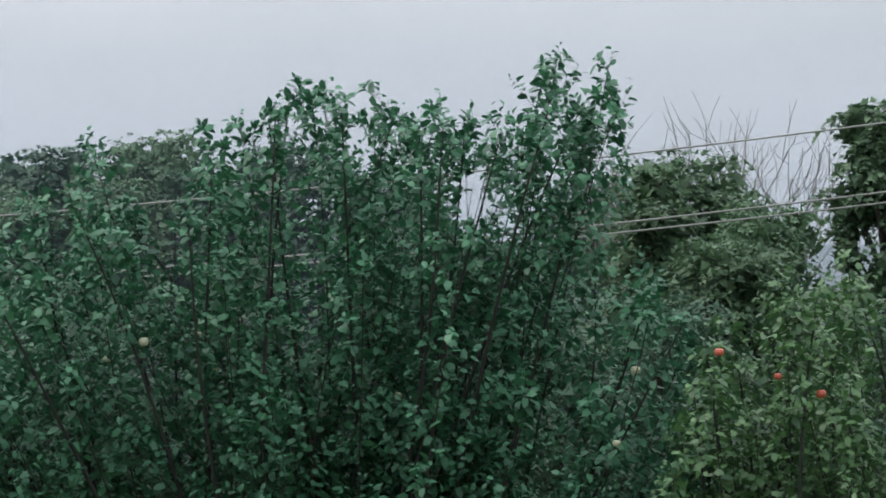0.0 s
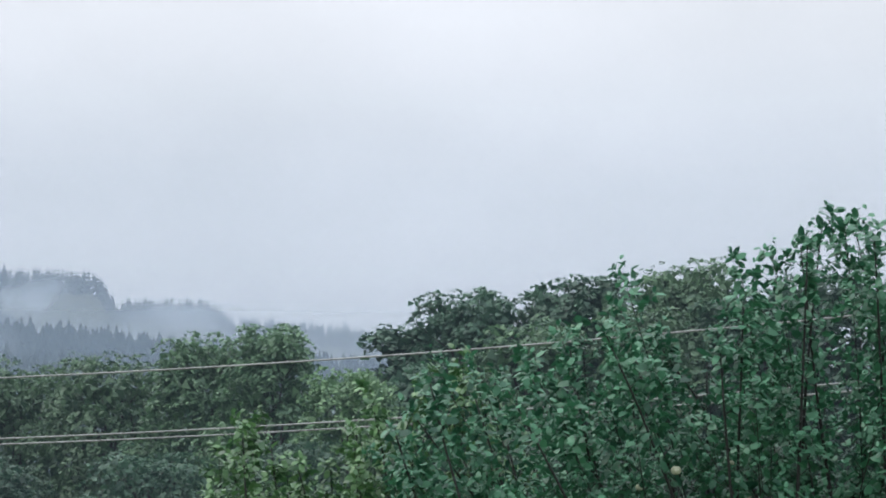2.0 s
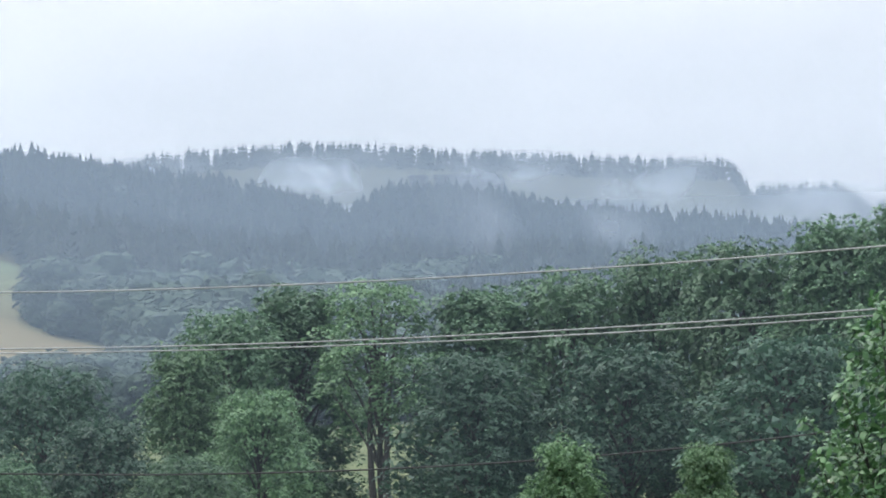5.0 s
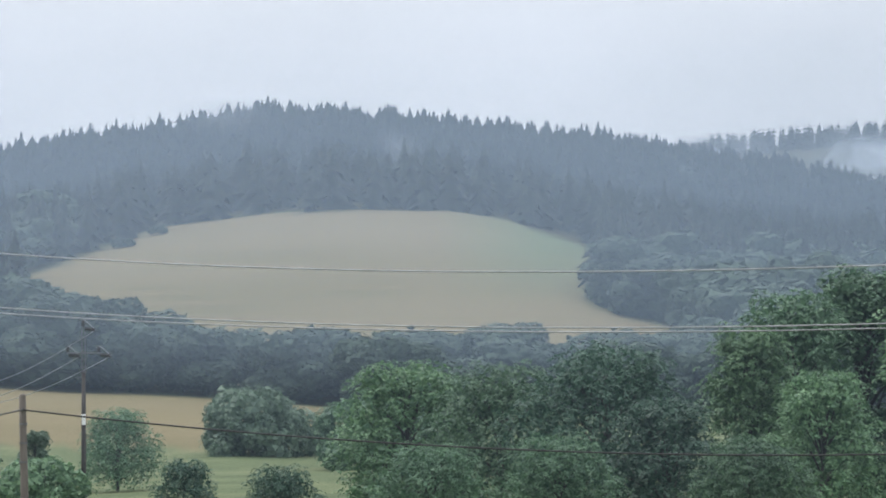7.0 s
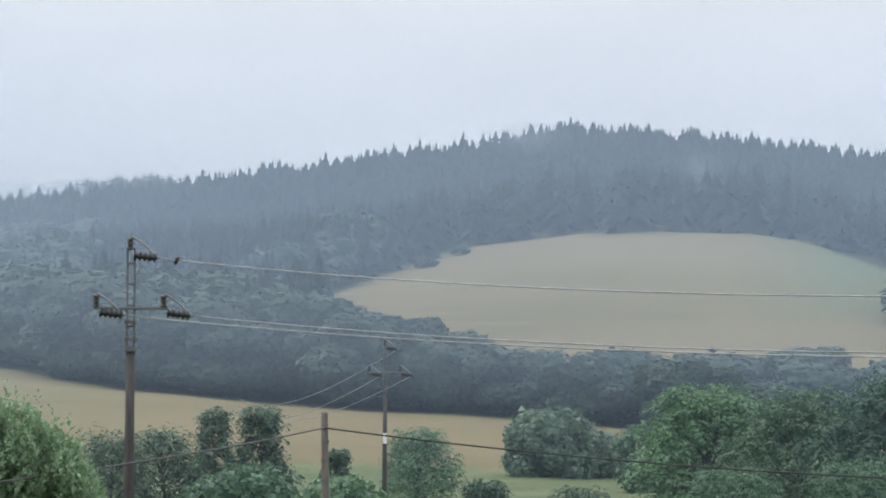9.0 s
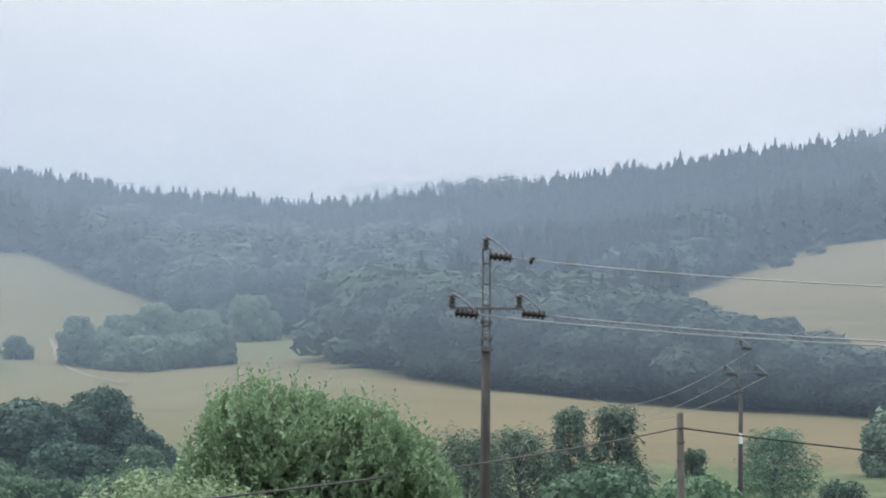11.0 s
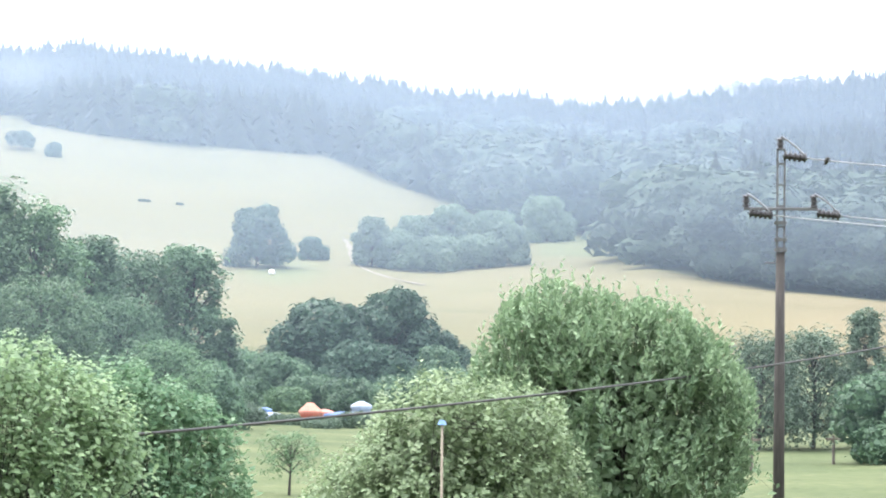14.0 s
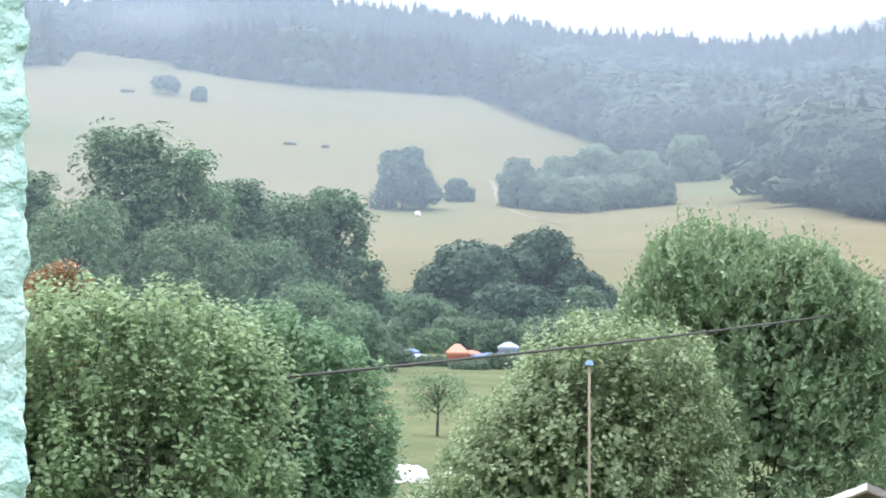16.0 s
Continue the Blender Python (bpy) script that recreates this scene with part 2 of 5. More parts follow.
def tube(points, radii, sides=6):
    """A tapered tube of triangles along points."""
    pts = np.asarray(points, float)
    rad = np.asarray(radii, float) if np.ndim(radii) else np.full(len(pts), float(radii))
    d = np.gradient(pts, axis=0)
    d /= np.linalg.norm(d, axis=1)[:, None] + 1e-9
    up = np.where(np.abs(d[:, 2:3]) > 0.9, [[1.0, 0, 0]], [[0, 0, 1.0]])
    a = np.cross(d, up)
    a /= np.linalg.norm(a, axis=1)[:, None] + 1e-9
    b = np.cross(d, a)
    ang = np.arange(sides) * 2 * np.pi / sides
    ring = pts[:, None] + rad[:, None, None] * (np.cos(ang)[None, :, None] * a[:, None] + np.sin(ang)[None, :, None] * b[:, None])
    v = ring.reshape(-1, 3)
    f = []
    for i in range(len(pts) - 1):
        for k in range(sides):
            p, q = i * sides + k, i * sides + (k + 1) % sides
            f += [(p, q, q + sides), (p, q + sides, p + sides)]
    for k in range(1, sides - 1):
        f += [(0, k + 1, k), (len(v) - sides, len(v) - sides + k, len(v) - sides + k + 1)]
    return v, np.array(f)


def leaves(rng, at, size, up=None, wide=0.55, fold=0.25, along=None, wild=0.7):
    """Folded leaf blades, two triangles each, growing from the places given."""
    n = len(at)
    if along is None:
        along = rng.normal(size=(n, 3))
    along = along / (np.linalg.norm(along, axis=1)[:, None] + 1e-9)
    side = rng.normal(size=(n, 3)) if up is None else np.cross(along, up + wild * rng.normal(size=(n, 3)))
    side -= (side * along).sum(1)[:, None] * along
    side /= np.linalg.norm(side, axis=1)[:, None] + 1e-9
    nor = np.cross(side, along)
    s = (size * rng.uniform(0.65, 1.25, n))[:, None]
    tip = at + along * s
    mid = at + along * s * 0.5
    l, r = mid + side * s * wide * 0.5 + nor * s * fold * 0.5, mid - side * s * wide * 0.5 + nor * s * fold * 0.5
    v = np.stack([at, l, tip, r], 1).reshape(-1, 3)
    b = np.arange(n)[:, None] * 4
    f = np.concatenate([b + [0, 2, 1], b + [0, 3, 2]], 1).reshape(-1, 3)
    return v, f


def flakes(rng, at, size, up, along, wide=0.7, wild=0.4):
    """Small leaves of one triangle each."""
    n = len(at)
    along = along / (np.linalg.norm(along, axis=1)[:, None] + 1e-9)
    side = np.cross(along, up + wild * rng.normal(size=(n, 3)))
    side /= np.linalg.norm(side, axis=1)[:, None] + 1e-9
    s = (size * rng.uniform(0.65, 1.3, n))[:, None]
    v = np.stack([at - along * s * 0.5, at + along * s * 0.3 + side * s * wide * 0.5, at + along * s * rng.uniform(0.3, 0.6, (n, 1)) - side * s * wide * 0.5], 1).reshape(-1, 3)
    return v, np.arange(3 * n).reshape(-1, 3)


# ---- lie of the land: height over the valley, by heading and distance ----
def curve(pairs):
    xs, ys = zip(*sorted(pairs))
    return lambda a: np.interp(a, xs, ys)


SKYLINE = curve([(45, 3.6), (24, 4.0), (22, 4.17), (20, 4.0), (18, 3.75), (16, 3.5), (13.2, 3.3), (11.3, 3.5), (9, 3.77), (7, 4.07), (5, 4.35), (3, 4.7), (1, 4.55),
                 (-1, 4.35), (-2.4, 4.2), (-4.9, 3.85), (-6.4, 3.58), (-7.8, 3.15), (-8.5, 3.6), (-10, 3.5), (-11.5, 3.15), (-14, 2.9), (-16, 2.65), (-20, 2.3), (-40, 2.0)])
FAR_LINE = curve([(45, 3.0), (14, 2.6), (12.2, 3.2), (11, 3.66), (9.8, 3.75), (8, 3.5), (4, 2.8), (-3, 3.6), (-4.6, 4.05), (-7, 4.22), (-9, 4.1), (-11.2, 3.95), (-14.15, 3.8),
                  (-14.45, 3.36), (-16, 3.36), (-16.4, 3.05), (-17.6, 3.0), (-19, 2.85), (-24, 2.5), (-45, 2.3)])
FOOT = curve([(45, -0.3), (20, -0.3), (16, -0.2), (12.5, 0.3), (10.3, 0.12), (8, -0.06), (4, -0.3), (0, -0.5), (-4, -0.6), (-8, -0.5), (-20, 0.0), (-45, 0.4)])
HALF = curve([(45, 2.9), (25, 2.85), (22, 2.65), (18, 2.35), (16, 1.8), (12.5, 1.6), (8, 1.95), (5, 2.5), (2, 2.87), (0, 2.8), (-1, 2.65), (-2.4, 2.25), (-4, 1.9), (-8, 1.5),
              (-12, 1.5), (-16, 1.2), (-20, 1.0), (-45, 0.8)])
VALLEY = curve([(45, -2.0), (24, -3.6), (20, -5.0), (17, -5.2), (14, -4.2), (10, -2.6), (4, -2.2), (-8, -2.0), (-20, -0.8), (-45, 0.0)])
KNOTS = np.array([0, 60, 150, 300, 390, 480, 850, 1150, 1400, 2000, 2500, 4900.0])


def ground_z(az, r):
    az, r = np.broadcast_arrays(np.asarray(az, float), np.asarray(r, float))
    a = np.where(np.abs(az) > 90, 45.0, az)
    t = lambda e, d: EYE.z + d * np.tan(np.radians(e))  # noqa: E731
    v = VALLEY(a)
    foot = t(FOOT(a), 480)
    crest, far = t(SKYLINE(a) - 0.88, 1150), t(FAR_LINE(a) - 0.29, 2000)
    z = np.stack([0 * a, -0.3 + 0 * a, -1.0 + 0.2 * v, v, v + np.interp(a, (11, 16), (0.45, 0.0)) * (foot - v), foot, t(HALF(a), 850), crest, np.minimum(crest - 12, t(2.0, 1400)), far, far - 25, far * 0 + 30], 0)
    k = np.clip(np.searchsorted(KNOTS, r, side="right") - 1, 0, len(KNOTS) - 2)
    u = (r - KNOTS[k]) / (KNOTS[k + 1] - KNOTS[k])
    lo, hi = np.take_along_axis(z, k[None], 0)[0], np.take_along_axis(z, (k + 1)[None], 0)[0]
    soft = u * u * (3 - 2 * u)
    w = np.where((k == 5) | (k == 6), 0.25, 0.5)
    return lo + (hi - lo) * np.where(k == 5, u**1.3, u * (1 - w) + soft * w)


def on_ground(az, r, lift=0.0):
    p = heading(az, 0, r)
    return (p.x, p.y, float(ground_z(az, r)) + lift)


def slope_el(az, r):
    return np.degrees(np.arctan2(ground_z(az, r) - EYE.z, r))


def reach(az, el, near=430.0):
    """How far off the slope at heading az rises to the elevation el."""
    r = np.linspace(near, 1140, 1500)
    return float(r[np.argmax(slope_el(az, r) >= el)])


# edges of the fields, as heights up the slope by heading
WOOD_EDGE = curve([(1.8, -0.45), (3.65, -0.28), (8, -0.04), (10.3, 0.18), (12.5, 0.54), (12.65, 1.1), (14.3, 1.02), (16.2, 1.73), (17, 1.96), (17.9, 2.34), (20.1, 2.49), (21.7, 2.63),
                   (22.6, 2.8), (23.2, 2.96), (24.68, 3.17), (24.75, 2.84), (26, 2.8)])
HILL_TOP = curve([(7.1, 1.74), (5.94, 2.17), (4.81, 2.59), (2.93, 2.81), (1.61, 2.87), (-0.23, 2.81), (-0.94, 2.69), (-2.4, 2.2)])
HILL_LOW = curve([(7.15, 0.5), (6.5, 0.25), (5, 0.05), (4, -0.05), (0, -0.2), (-2.3, -0.2), (-4.8, 0.0)])
HILL_SIDE = curve([(0.0, -4.8), (0.67, -4.2), (0.96, -3.4), (1.2, -2.5), (2.2, -2.4)])


def cover(az, r):
    """0 meadow, 1 ripe field, 2 wood."""
    az, r = np.broadcast_arrays(np.asarray(az, float), np.asarray(r, float))
    e = slope_el(az, r)
    c = np.where(r > 470, 2, 0)
    c = np.where((r > np.interp(az, (11, 15), (345, 425)) + 6 * np.sin(az * 7)) & (az > 1.5) & (az < 30) & (e < WOOD_EDGE(az)) & (r < 1100), 1, c)
    hill = (r > 480) & (r < 1000) & (az > -4.8) & (az < 7.15) & (e < HILL_TOP(np.maximum(az, -2.4))) & (e > HILL_LOW(az)) & ((az > -2.4) | (az > HILL_SIDE(e)))
    return np.where(hill, 1, c)


# ---- ground ----
def build_ground():
    az = np.concatenate([np.arange(-180, -42, 3.0), np.arange(-42, 32, 0.2), np.arange(32, 180, 3.0)])
    r = np.concatenate([np.linspace(1.5, 60, 16), np.linspace(66, 340, 40), np.linspace(344, 1160, 130), np.linspace(1180, 2100, 24), np.linspace(2200, 4900, 14)])
    A, R = np.meshgrid(az, r, indexing="ij")
    Z = ground_z(A, R)
    bumpy = np.sin(A * 2.1 + R * 0.021) * np.sin(R * 0.05 - A * 0.7)
    Z = Z + 0.10 * bumpy * np.clip(R / 200, 0, 1)
    ar = np.radians(A)
    V = np.stack([-np.sin(ar) * R, np.cos(ar) * R, Z], -1).reshape(-1, 3)
    na, nr = len(az), len(r)
    i, j = np.meshgrid(np.arange(na), np.arange(nr - 1), indexing="ij")
    i2 = (i + 1) % na
    F = np.stack([i * nr + j, i * nr + j + 1, i2 * nr + j + 1, i2 * nr + j], -1).reshape(-1, 4)
    V = np.concatenate([V, [[0, 0, 0]]])
    me = mesh_np("ground", V, F, (GROUND,), smooth=True)
    tri = bmesh.new()
    tri.from_mesh(me)
    tri.verts.ensure_lookup_table()
    hub = tri.verts[len(V) - 1]
    for k in range(na):
        tri.faces.new((hub, tri.verts[k * nr], tri.verts[((k + 1) % na) * nr]))
    tri.to_mesh(me)
    tri.free()
    near = [cover(A + da, R + dr).reshape(-1) for da in (-0.12, 0, 0.12) for dr in (-4, 0, 4)]
    grain = np.append(np.mean([c == 1 for c in near], 0), 0)
    wood = np.append(np.mean([c == 2 for c in near], 0), 0)
    e = slope_el(A, R)
    step = lambda v, a, b: np.clip((v - a) / (b - a), 0, 1)
    lush = step(-A, -0.2, 1.6) * step(e, 1.2, 2.2) * (A < 7.2)
    lush = np.maximum(lush, 0.8 * np.exp(-((A - 18.6) / 0.9) ** 2 - ((e - 0.45) / 0.3) ** 2))
    lush = np.maximum(lush, 0.7 * step(-np.abs(A - 13.5), -1.2, -0.7) * step(e, 0.62, 0.75))
    lush = np.maximum(lush, 0.6 * step(A, 20.5, 24) * step(e, 0.4, 1.6) * step(-e, -2.6, -1.8))
    lush = np.maximum(lush, 0.26 * step(A, 9.0, 13.0))
    lush = np.append(lush.reshape(-1), 0)
    for key, val in (("grain", grain), ("wood", wood), ("lush", lush)):
        at = me.attributes.new(key, "FLOAT", "POINT")
        at.data.foreach_set("value", val.astype(np.float32))
    return tagged(new("ground", me), "rolling ground with mown meadow, ripe tan fields and woodland floor", "ground", kind="structure")


def ground_material():
    m, n, l, out = material("ground")
    geo = n.new("ShaderNodeNewGeometry")
    g, w = n.new("ShaderNodeAttribute"), n.new("ShaderNodeAttribute")
    g.attribute_name, w.attribute_name = "grain", "wood"
    fine, broad, mid = n.new("ShaderNodeTexNoise"), n.new("ShaderNodeTexNoise"), n.new("ShaderNodeTexNoise")
    for node, sc, de in ((fine, 1.7, 6), (broad, 0.012, 4), (mid, 0.09, 5)):
        node.inputs["Scale"].default_value, node.inputs["Detail"].default_value = sc, de
        l.new(geo.outputs["Position"], node.inputs["Vector"])
    rows, rows_map = n.new("ShaderNodeTexNoise"), n.new("ShaderNodeMapping")
    rows_map.inputs["Scale"].default_value = (0.02, 0.02, 1.3)
    rows.inputs["Scale"].default_value, rows.inputs["Detail"].default_value = 1.0, 5.0
    l.new(geo.outputs["Position"], rows_map.inputs[0])
    l.new(rows_map.outputs[0], rows.inputs["Vector"])

    def tones(stops, src_a, src_b, share):
        k = n.new("ShaderNodeMix")
        k.data_type = "FLOAT"
        k.inputs[0].default_value = share
        l.new(src_a.outputs["Fac"], k.inputs[2])
        l.new(src_b.outputs["Fac"], k.inputs[3])
        r = ramp(n, stops)
        l.new(k.outputs[0], r.inputs[0])
        return r
    grass = tones([(0.35, (0.058, 0.08, 0.04)), (0.52, (0.09, 0.112, 0.055)), (0.66, (0.138, 0.147, 0.078))], fine, mid, 0.55)
    crop = tones([(0.34, (0.112, 0.1, 0.05)), (0.46, (0.138, 0.117, 0.063)), (0.66, (0.16, 0.133, 0.075))], broad, rows, 0.42)
    floor = tones([(0.3, (0.02, 0.025, 0.012)), (0.7, (0.06, 0.06, 0.03))], fine, mid, 0.5)
    unripe = tones([(0.35, (0.085, 0.112, 0.056)), (0.65, (0.12, 0.138, 0.07))], broad, rows, 0.45)
    m0, m1, m2 = n.new("ShaderNodeMix"), n.new("ShaderNodeMix"), n.new("ShaderNodeMix")
    m0.data_type = m1.data_type = m2.data_type = "RGBA"
    u = n.new("ShaderNodeAttribute")
    u.attribute_name = "lush"
    l.new(u.outputs["Fac"], m0.inputs[0])
    l.new(crop.outputs[0], m0.inputs[6])
    l.new(unripe.outputs[0], m0.inputs[7])
    l.new(g.outputs["Fac"], m1.inputs[0])
    l.new(grass.outputs[0], m1.inputs[6])
    l.new(m0.outputs[2], m1.inputs[7])
    l.new(w.outputs["Fac"], m2.inputs[0])
    l.new(m1.outputs[2], m2.inputs[6])
    l.new(floor.outputs[0], m2.inputs[7])
    bs, bp = n.new("ShaderNodeBsdfPrincipled"), n.new("ShaderNodeBump")
    bs.inputs["Roughness"].default_value = 0.95
    bs.inputs["Specular IOR Level"].default_value = 0.1
    bp.inputs["Strength"].default_value, bp.inputs["Distance"].default_value = 0.6, 0.25
    l.new(fine.outputs["Fac"], bp.inputs["Height"])
    l.new(bp.outputs[0], bs.inputs["Normal"])
    l.new(m2.outputs[2], bs.inputs["Base Color"])
    l.new(bs.outputs[0], out.inputs[0])
    return m


GROUND = ground_material()
build_ground()


# ---- far woods ----
def ball_form(fine):
    """Places and triangles of a geodesic ball."""
    bm = bmesh.new()
    bmesh.ops.create_icosphere(bm, subdivisions=fine, radius=1)
    v = np.array([q.co for q in bm.verts])
    f = np.array([[q.index for q in p.verts] for p in bm.faces])
    bm.free()
    return v, f


BALLS = {k: ball_form(k) for k in (2, 3, 4)}


def crown_shell(rng, domes, fine, shrink=0.9, size=1.5, tilt=0.4):
    """Small leaf faces all over the open side of the crown's lumps, each turned its own way."""
    out = []
    D = np.asarray(domes, float)
    for k, (x, y, z, rad) in enumerate(D):
        bv, bf = BALLS[fine if fine < 4 or rad > 0.68 * D[:, 3].max() else 3]
        wave = sum(np.sin(bv @ rng.normal(size=3) * f + rng.uniform(0, 6)) for f in (3, 6, 9)) / 3
        v = bv * (rad * shrink * (1 + 0.26 * wave))[:, None] * [1, 1, 0.9] + [x, y, z]
        q = v[bf]
        c = q.mean(1)
        d = np.linalg.norm(c[:, None] - D[None, :, :3], axis=2) / D[None, :, 3]
        d[:, k] = 9
        keep = (d.min(1) > 0.84) & (c[:, 2] > -0.02) & (c[:, 2] - z > -0.72 * rad)
        if not keep.any():
            continue
        q, c = q[keep], c[keep][:, None]
        nor = np.cross(q[:, 1] - q[:, 0], q[:, 2] - q[:, 0])
        nor /= np.linalg.norm(nor, axis=1)[:, None] + 1e-12
        edge = np.linalg.norm(q[:, 1] - q[:, 0], axis=1)[:, None, None]
        q = c + (q - c) * size * rng.uniform(0.75, 1.25, (len(q), 1, 1)) + nor[:, None] * rng.normal(0, tilt, (len(q), 3, 1)) * edge + rng.normal(0, 0.15, (len(q), 1, 3)) * edge
        out.append((q.reshape(-1, 3), np.arange(len(q) * 3).reshape(-1, 3)))
    return join(out)


def spruce_form(rng, whorls=9, points=4):
    """A spruce one metre high, 0.3 m across: drooping ragged skirts round a stem, ending in a thin tip."""
    pieces = [tube([(0, 0, 0), (0, 0, 1.0)], (0.012, 0.002), 4)]
    for k in range(whorls):
        u = k / (whorls - 1)
        top, rad = 0.2 + 0.76 * u ** 0.75, 0.165 * (1 - u) ** 0.8 + 0.016
        n = points * 2
        ang = np.arange(n) * 2 * np.pi / n + rng.uniform(0, 6)
        rr = rad * np.where(np.arange(n) % 2 == 0, rng.uniform(0.7, 1.4, n), rng.uniform(0.4, 0.75, n))
        zz = top - 0.04 - rr * rng.uniform(0.7, 1.6, n)
        v = np.concatenate([[(0, 0, top + 0.035)], np.stack([rr * np.cos(ang), rr * np.sin(ang), zz], 1)])
        f = np.array([(0, 1 + i, 1 + (i + 1) % n) for i in range(n)])
        pieces.append((v, f))
    return join(pieces)


def round_form(rng, n=60, fine=2):
    """A broad-leaved crown one metre high: knobbly domes under ragged sprays."""
    domes = [(0, 0, 0.64, 0.27), (0, 0, 0.26, 0.27)] + [(0.25 * math.cos(k * 2.4 + rng.uniform(-0.5, 0.5)), 0.25 * math.sin(k * 2.4 + rng.uniform(-0.5, 0.5)), rng.uniform(0.16, 0.8), rng.uniform(0.15, 0.22)) for k in range(6)]
    w = np.array([d[3] ** 2 for d in domes])
    pick = rng.choice(len(domes), n, p=w / w.sum())
    c = np.array(domes)[pick]
    d = rng.normal(size=(n, 3))
    d[:, 2] = np.abs(d[:, 2]) * 1.1 - 0.35
    d /= np.linalg.norm(d, axis=1)[:, None]
    at = c[:, :3] + d * c[:, 3:4] * rng.uniform(0.8, 1.02, n)[:, None]
    lv = leaves(rng, at, np.full(n, 0.085), up=d, wide=0.8, fold=0.3, along=np.cross(d, rng.normal(size=(n, 3))) + d * 0.3)
    return join([tube([(0, 0, 0), (0, 0, 0.5)], (0.022, 0.01), 4), crown_shell(rng, domes, fine, 0.95, 1.04, 0.04)] + ([lv] if fine > 2 else []))


def plant(forms, xyz, height, width, turn, pick):
    """All the trees of one wood as one mesh."""
    vs, fs, base = [], [], 0
    for k, (v, f) in enumerate(forms):
        sel = np.where(pick == k)[0]
        if not len(sel):
            continue
        c, s = np.cos(turn[sel])[:, None], np.sin(turn[sel])[:, None]
        x, y = v[:, 0] * width[sel][:, None], v[:, 1] * width[sel][:, None]
        p = np.stack([x * c - y * s, x * s + y * c, v[:, 2] * height[sel][:, None]], -1) + xyz[sel][:, None]
        vs.append(p.reshape(-1, 3))
        fs.append((f[None] + (np.arange(len(sel)) * len(v))[:, None, None]).reshape(-1, 3) + base)
        base += len(sel) * len(v)
    return np.concatenate(vs), np.concatenate(fs)


def scatter(rng, az0, az1, r0, r1, gap):
    rr = np.arange(r0, r1, gap)
    A, R = [], []
    for r in rr:
        step = math.degrees(gap / r)
        a = np.arange(az0, az1, step)
        A.append(a + rng.uniform(-0.9, 0.9, len(a)) * step)
        R.append(r + rng.uniform(-1.2, 1.2, len(a)) * gap)
    return np.concatenate(A), np.concatenate(R)


def xyz_of(az, r):
    a = np.radians(az)
    return np.stack([-np.sin(a) * r, np.cos(a) * r, ground_z(az, r)], -1)


def smooth_noise(az, r, k):
    return np.sin(az * 0.9 * k + 1.3) * np.sin(r * 0.012 * k + az * 0.5) + 0.6 * np.sin(az * 2.3 * k + r * 0.021 * k)


def build_woods():
    rng = np.random.default_rng(3)
    spruces, rounds = [spruce_form(rng) for _ in range(4)], [round_form(rng) for _ in range(4)] + [round_form(rng, 40, 3) for _ in range(4)]
    az, r = scatter(rng, -27, 27.5, 474, 1210, 7.6)
    extra = scatter(rng, -18, 27.5, 1100, 1175, 9.0)
    az, r = np.concatenate([az, extra[0]]), np.concatenate([r, extra[1]])
    hidden = (az < -9) & (r < 640) & (rng.random(len(az)) < 0.6)
    az, r = az[~hidden], r[~hidden]
    thin = (r < 700) | (r > 1040) | (rng.random(len(az)) < 0.68)
    az, r = az[thin], r[thin]
    keep = cover(az, r) == 2
    keep &= ~((cover(az, r - 6) == 1) & (rng.random(len(az)) < 0.2))
    az, r = az[keep], r[keep]
    e = slope_el(az, r)
    leafy = (smooth_noise(az, r, 1.0) + 1.1 * np.clip((640 - r) / 170, -1.6, 1.6) + rng.normal(0, 0.35, len(az)) > 0.15)
    leafy |= (r < 560) | ((az < -2) & (az > -8) & (r < 720))
    leafy |= (az > 11) & (az < 17) & (r < 980) & (rng.random(len(az)) < 0.8)
    for kind, forms, sel in (("spruce_wood", spruces, ~leafy), ("broadleaf_wood", rounds, leafy)):
        a, d = az[sel], r[sel]
        n = len(a)
        if kind == "spruce_wood":
            h = rng.uniform(14.5, 18.0, n) * (0.96 + 0.13 * rng.random(n) ** 3)
            wd = h * rng.uniform(1.45, 2.0, n) * np.where(d > 1040, 1.25, 1.0)
            h = h + np.where(d > 1040, 1.5, 0.0)
            mat, label = NEEDLE, "dense dark spruce forest covering the misty hillsides"
        else:
            h = rng.uniform(12, 17.5, n)
            band = np.clip((a - 4.6) / 2.5, 0, 1) + np.clip((-4.5 - a) / 2, 0, 1)
            h = np.where((d < 580) & (a < 7.2), 9.6 + 3.6 * np.clip(band, 0, 1) + rng.uniform(-2.2, 2.4, n), h)
            wd = h * rng.uniform(1.1, 1.6, n)
            mat, label = FAR_LEAF, "mixed broadleaf woodland along the foot of the hills"
        v, f = plant(forms, xyz_of(a, d), h, wd, rng.uniform(0, 6.28, n), rng.integers(0, 4, n) + np.where((d < 545) & (a > -5) & (a < 14) & (kind != "spruce_wood"), 4, 0))
        tagged(part_np(kind, v, f, mat), label, "forest", kind="stuff")
    az, r = scatter(rng, -24, 14, 1930, 2040, 8.5)
    n = len(az)
    v, f = plant([spruce_form(rng, 5, 5) for _ in range(3)], xyz_of(az, r), rng.uniform(9, 14, n), rng.uniform(17, 26, n), rng.uniform(0, 6, n), rng.integers(0, 3, n))
    tagged(part_np("ridge_wood", v, f, NEEDLE), "distant spruce forest on the ridge fading in mist", "forest", kind="stuff")


build_woods()


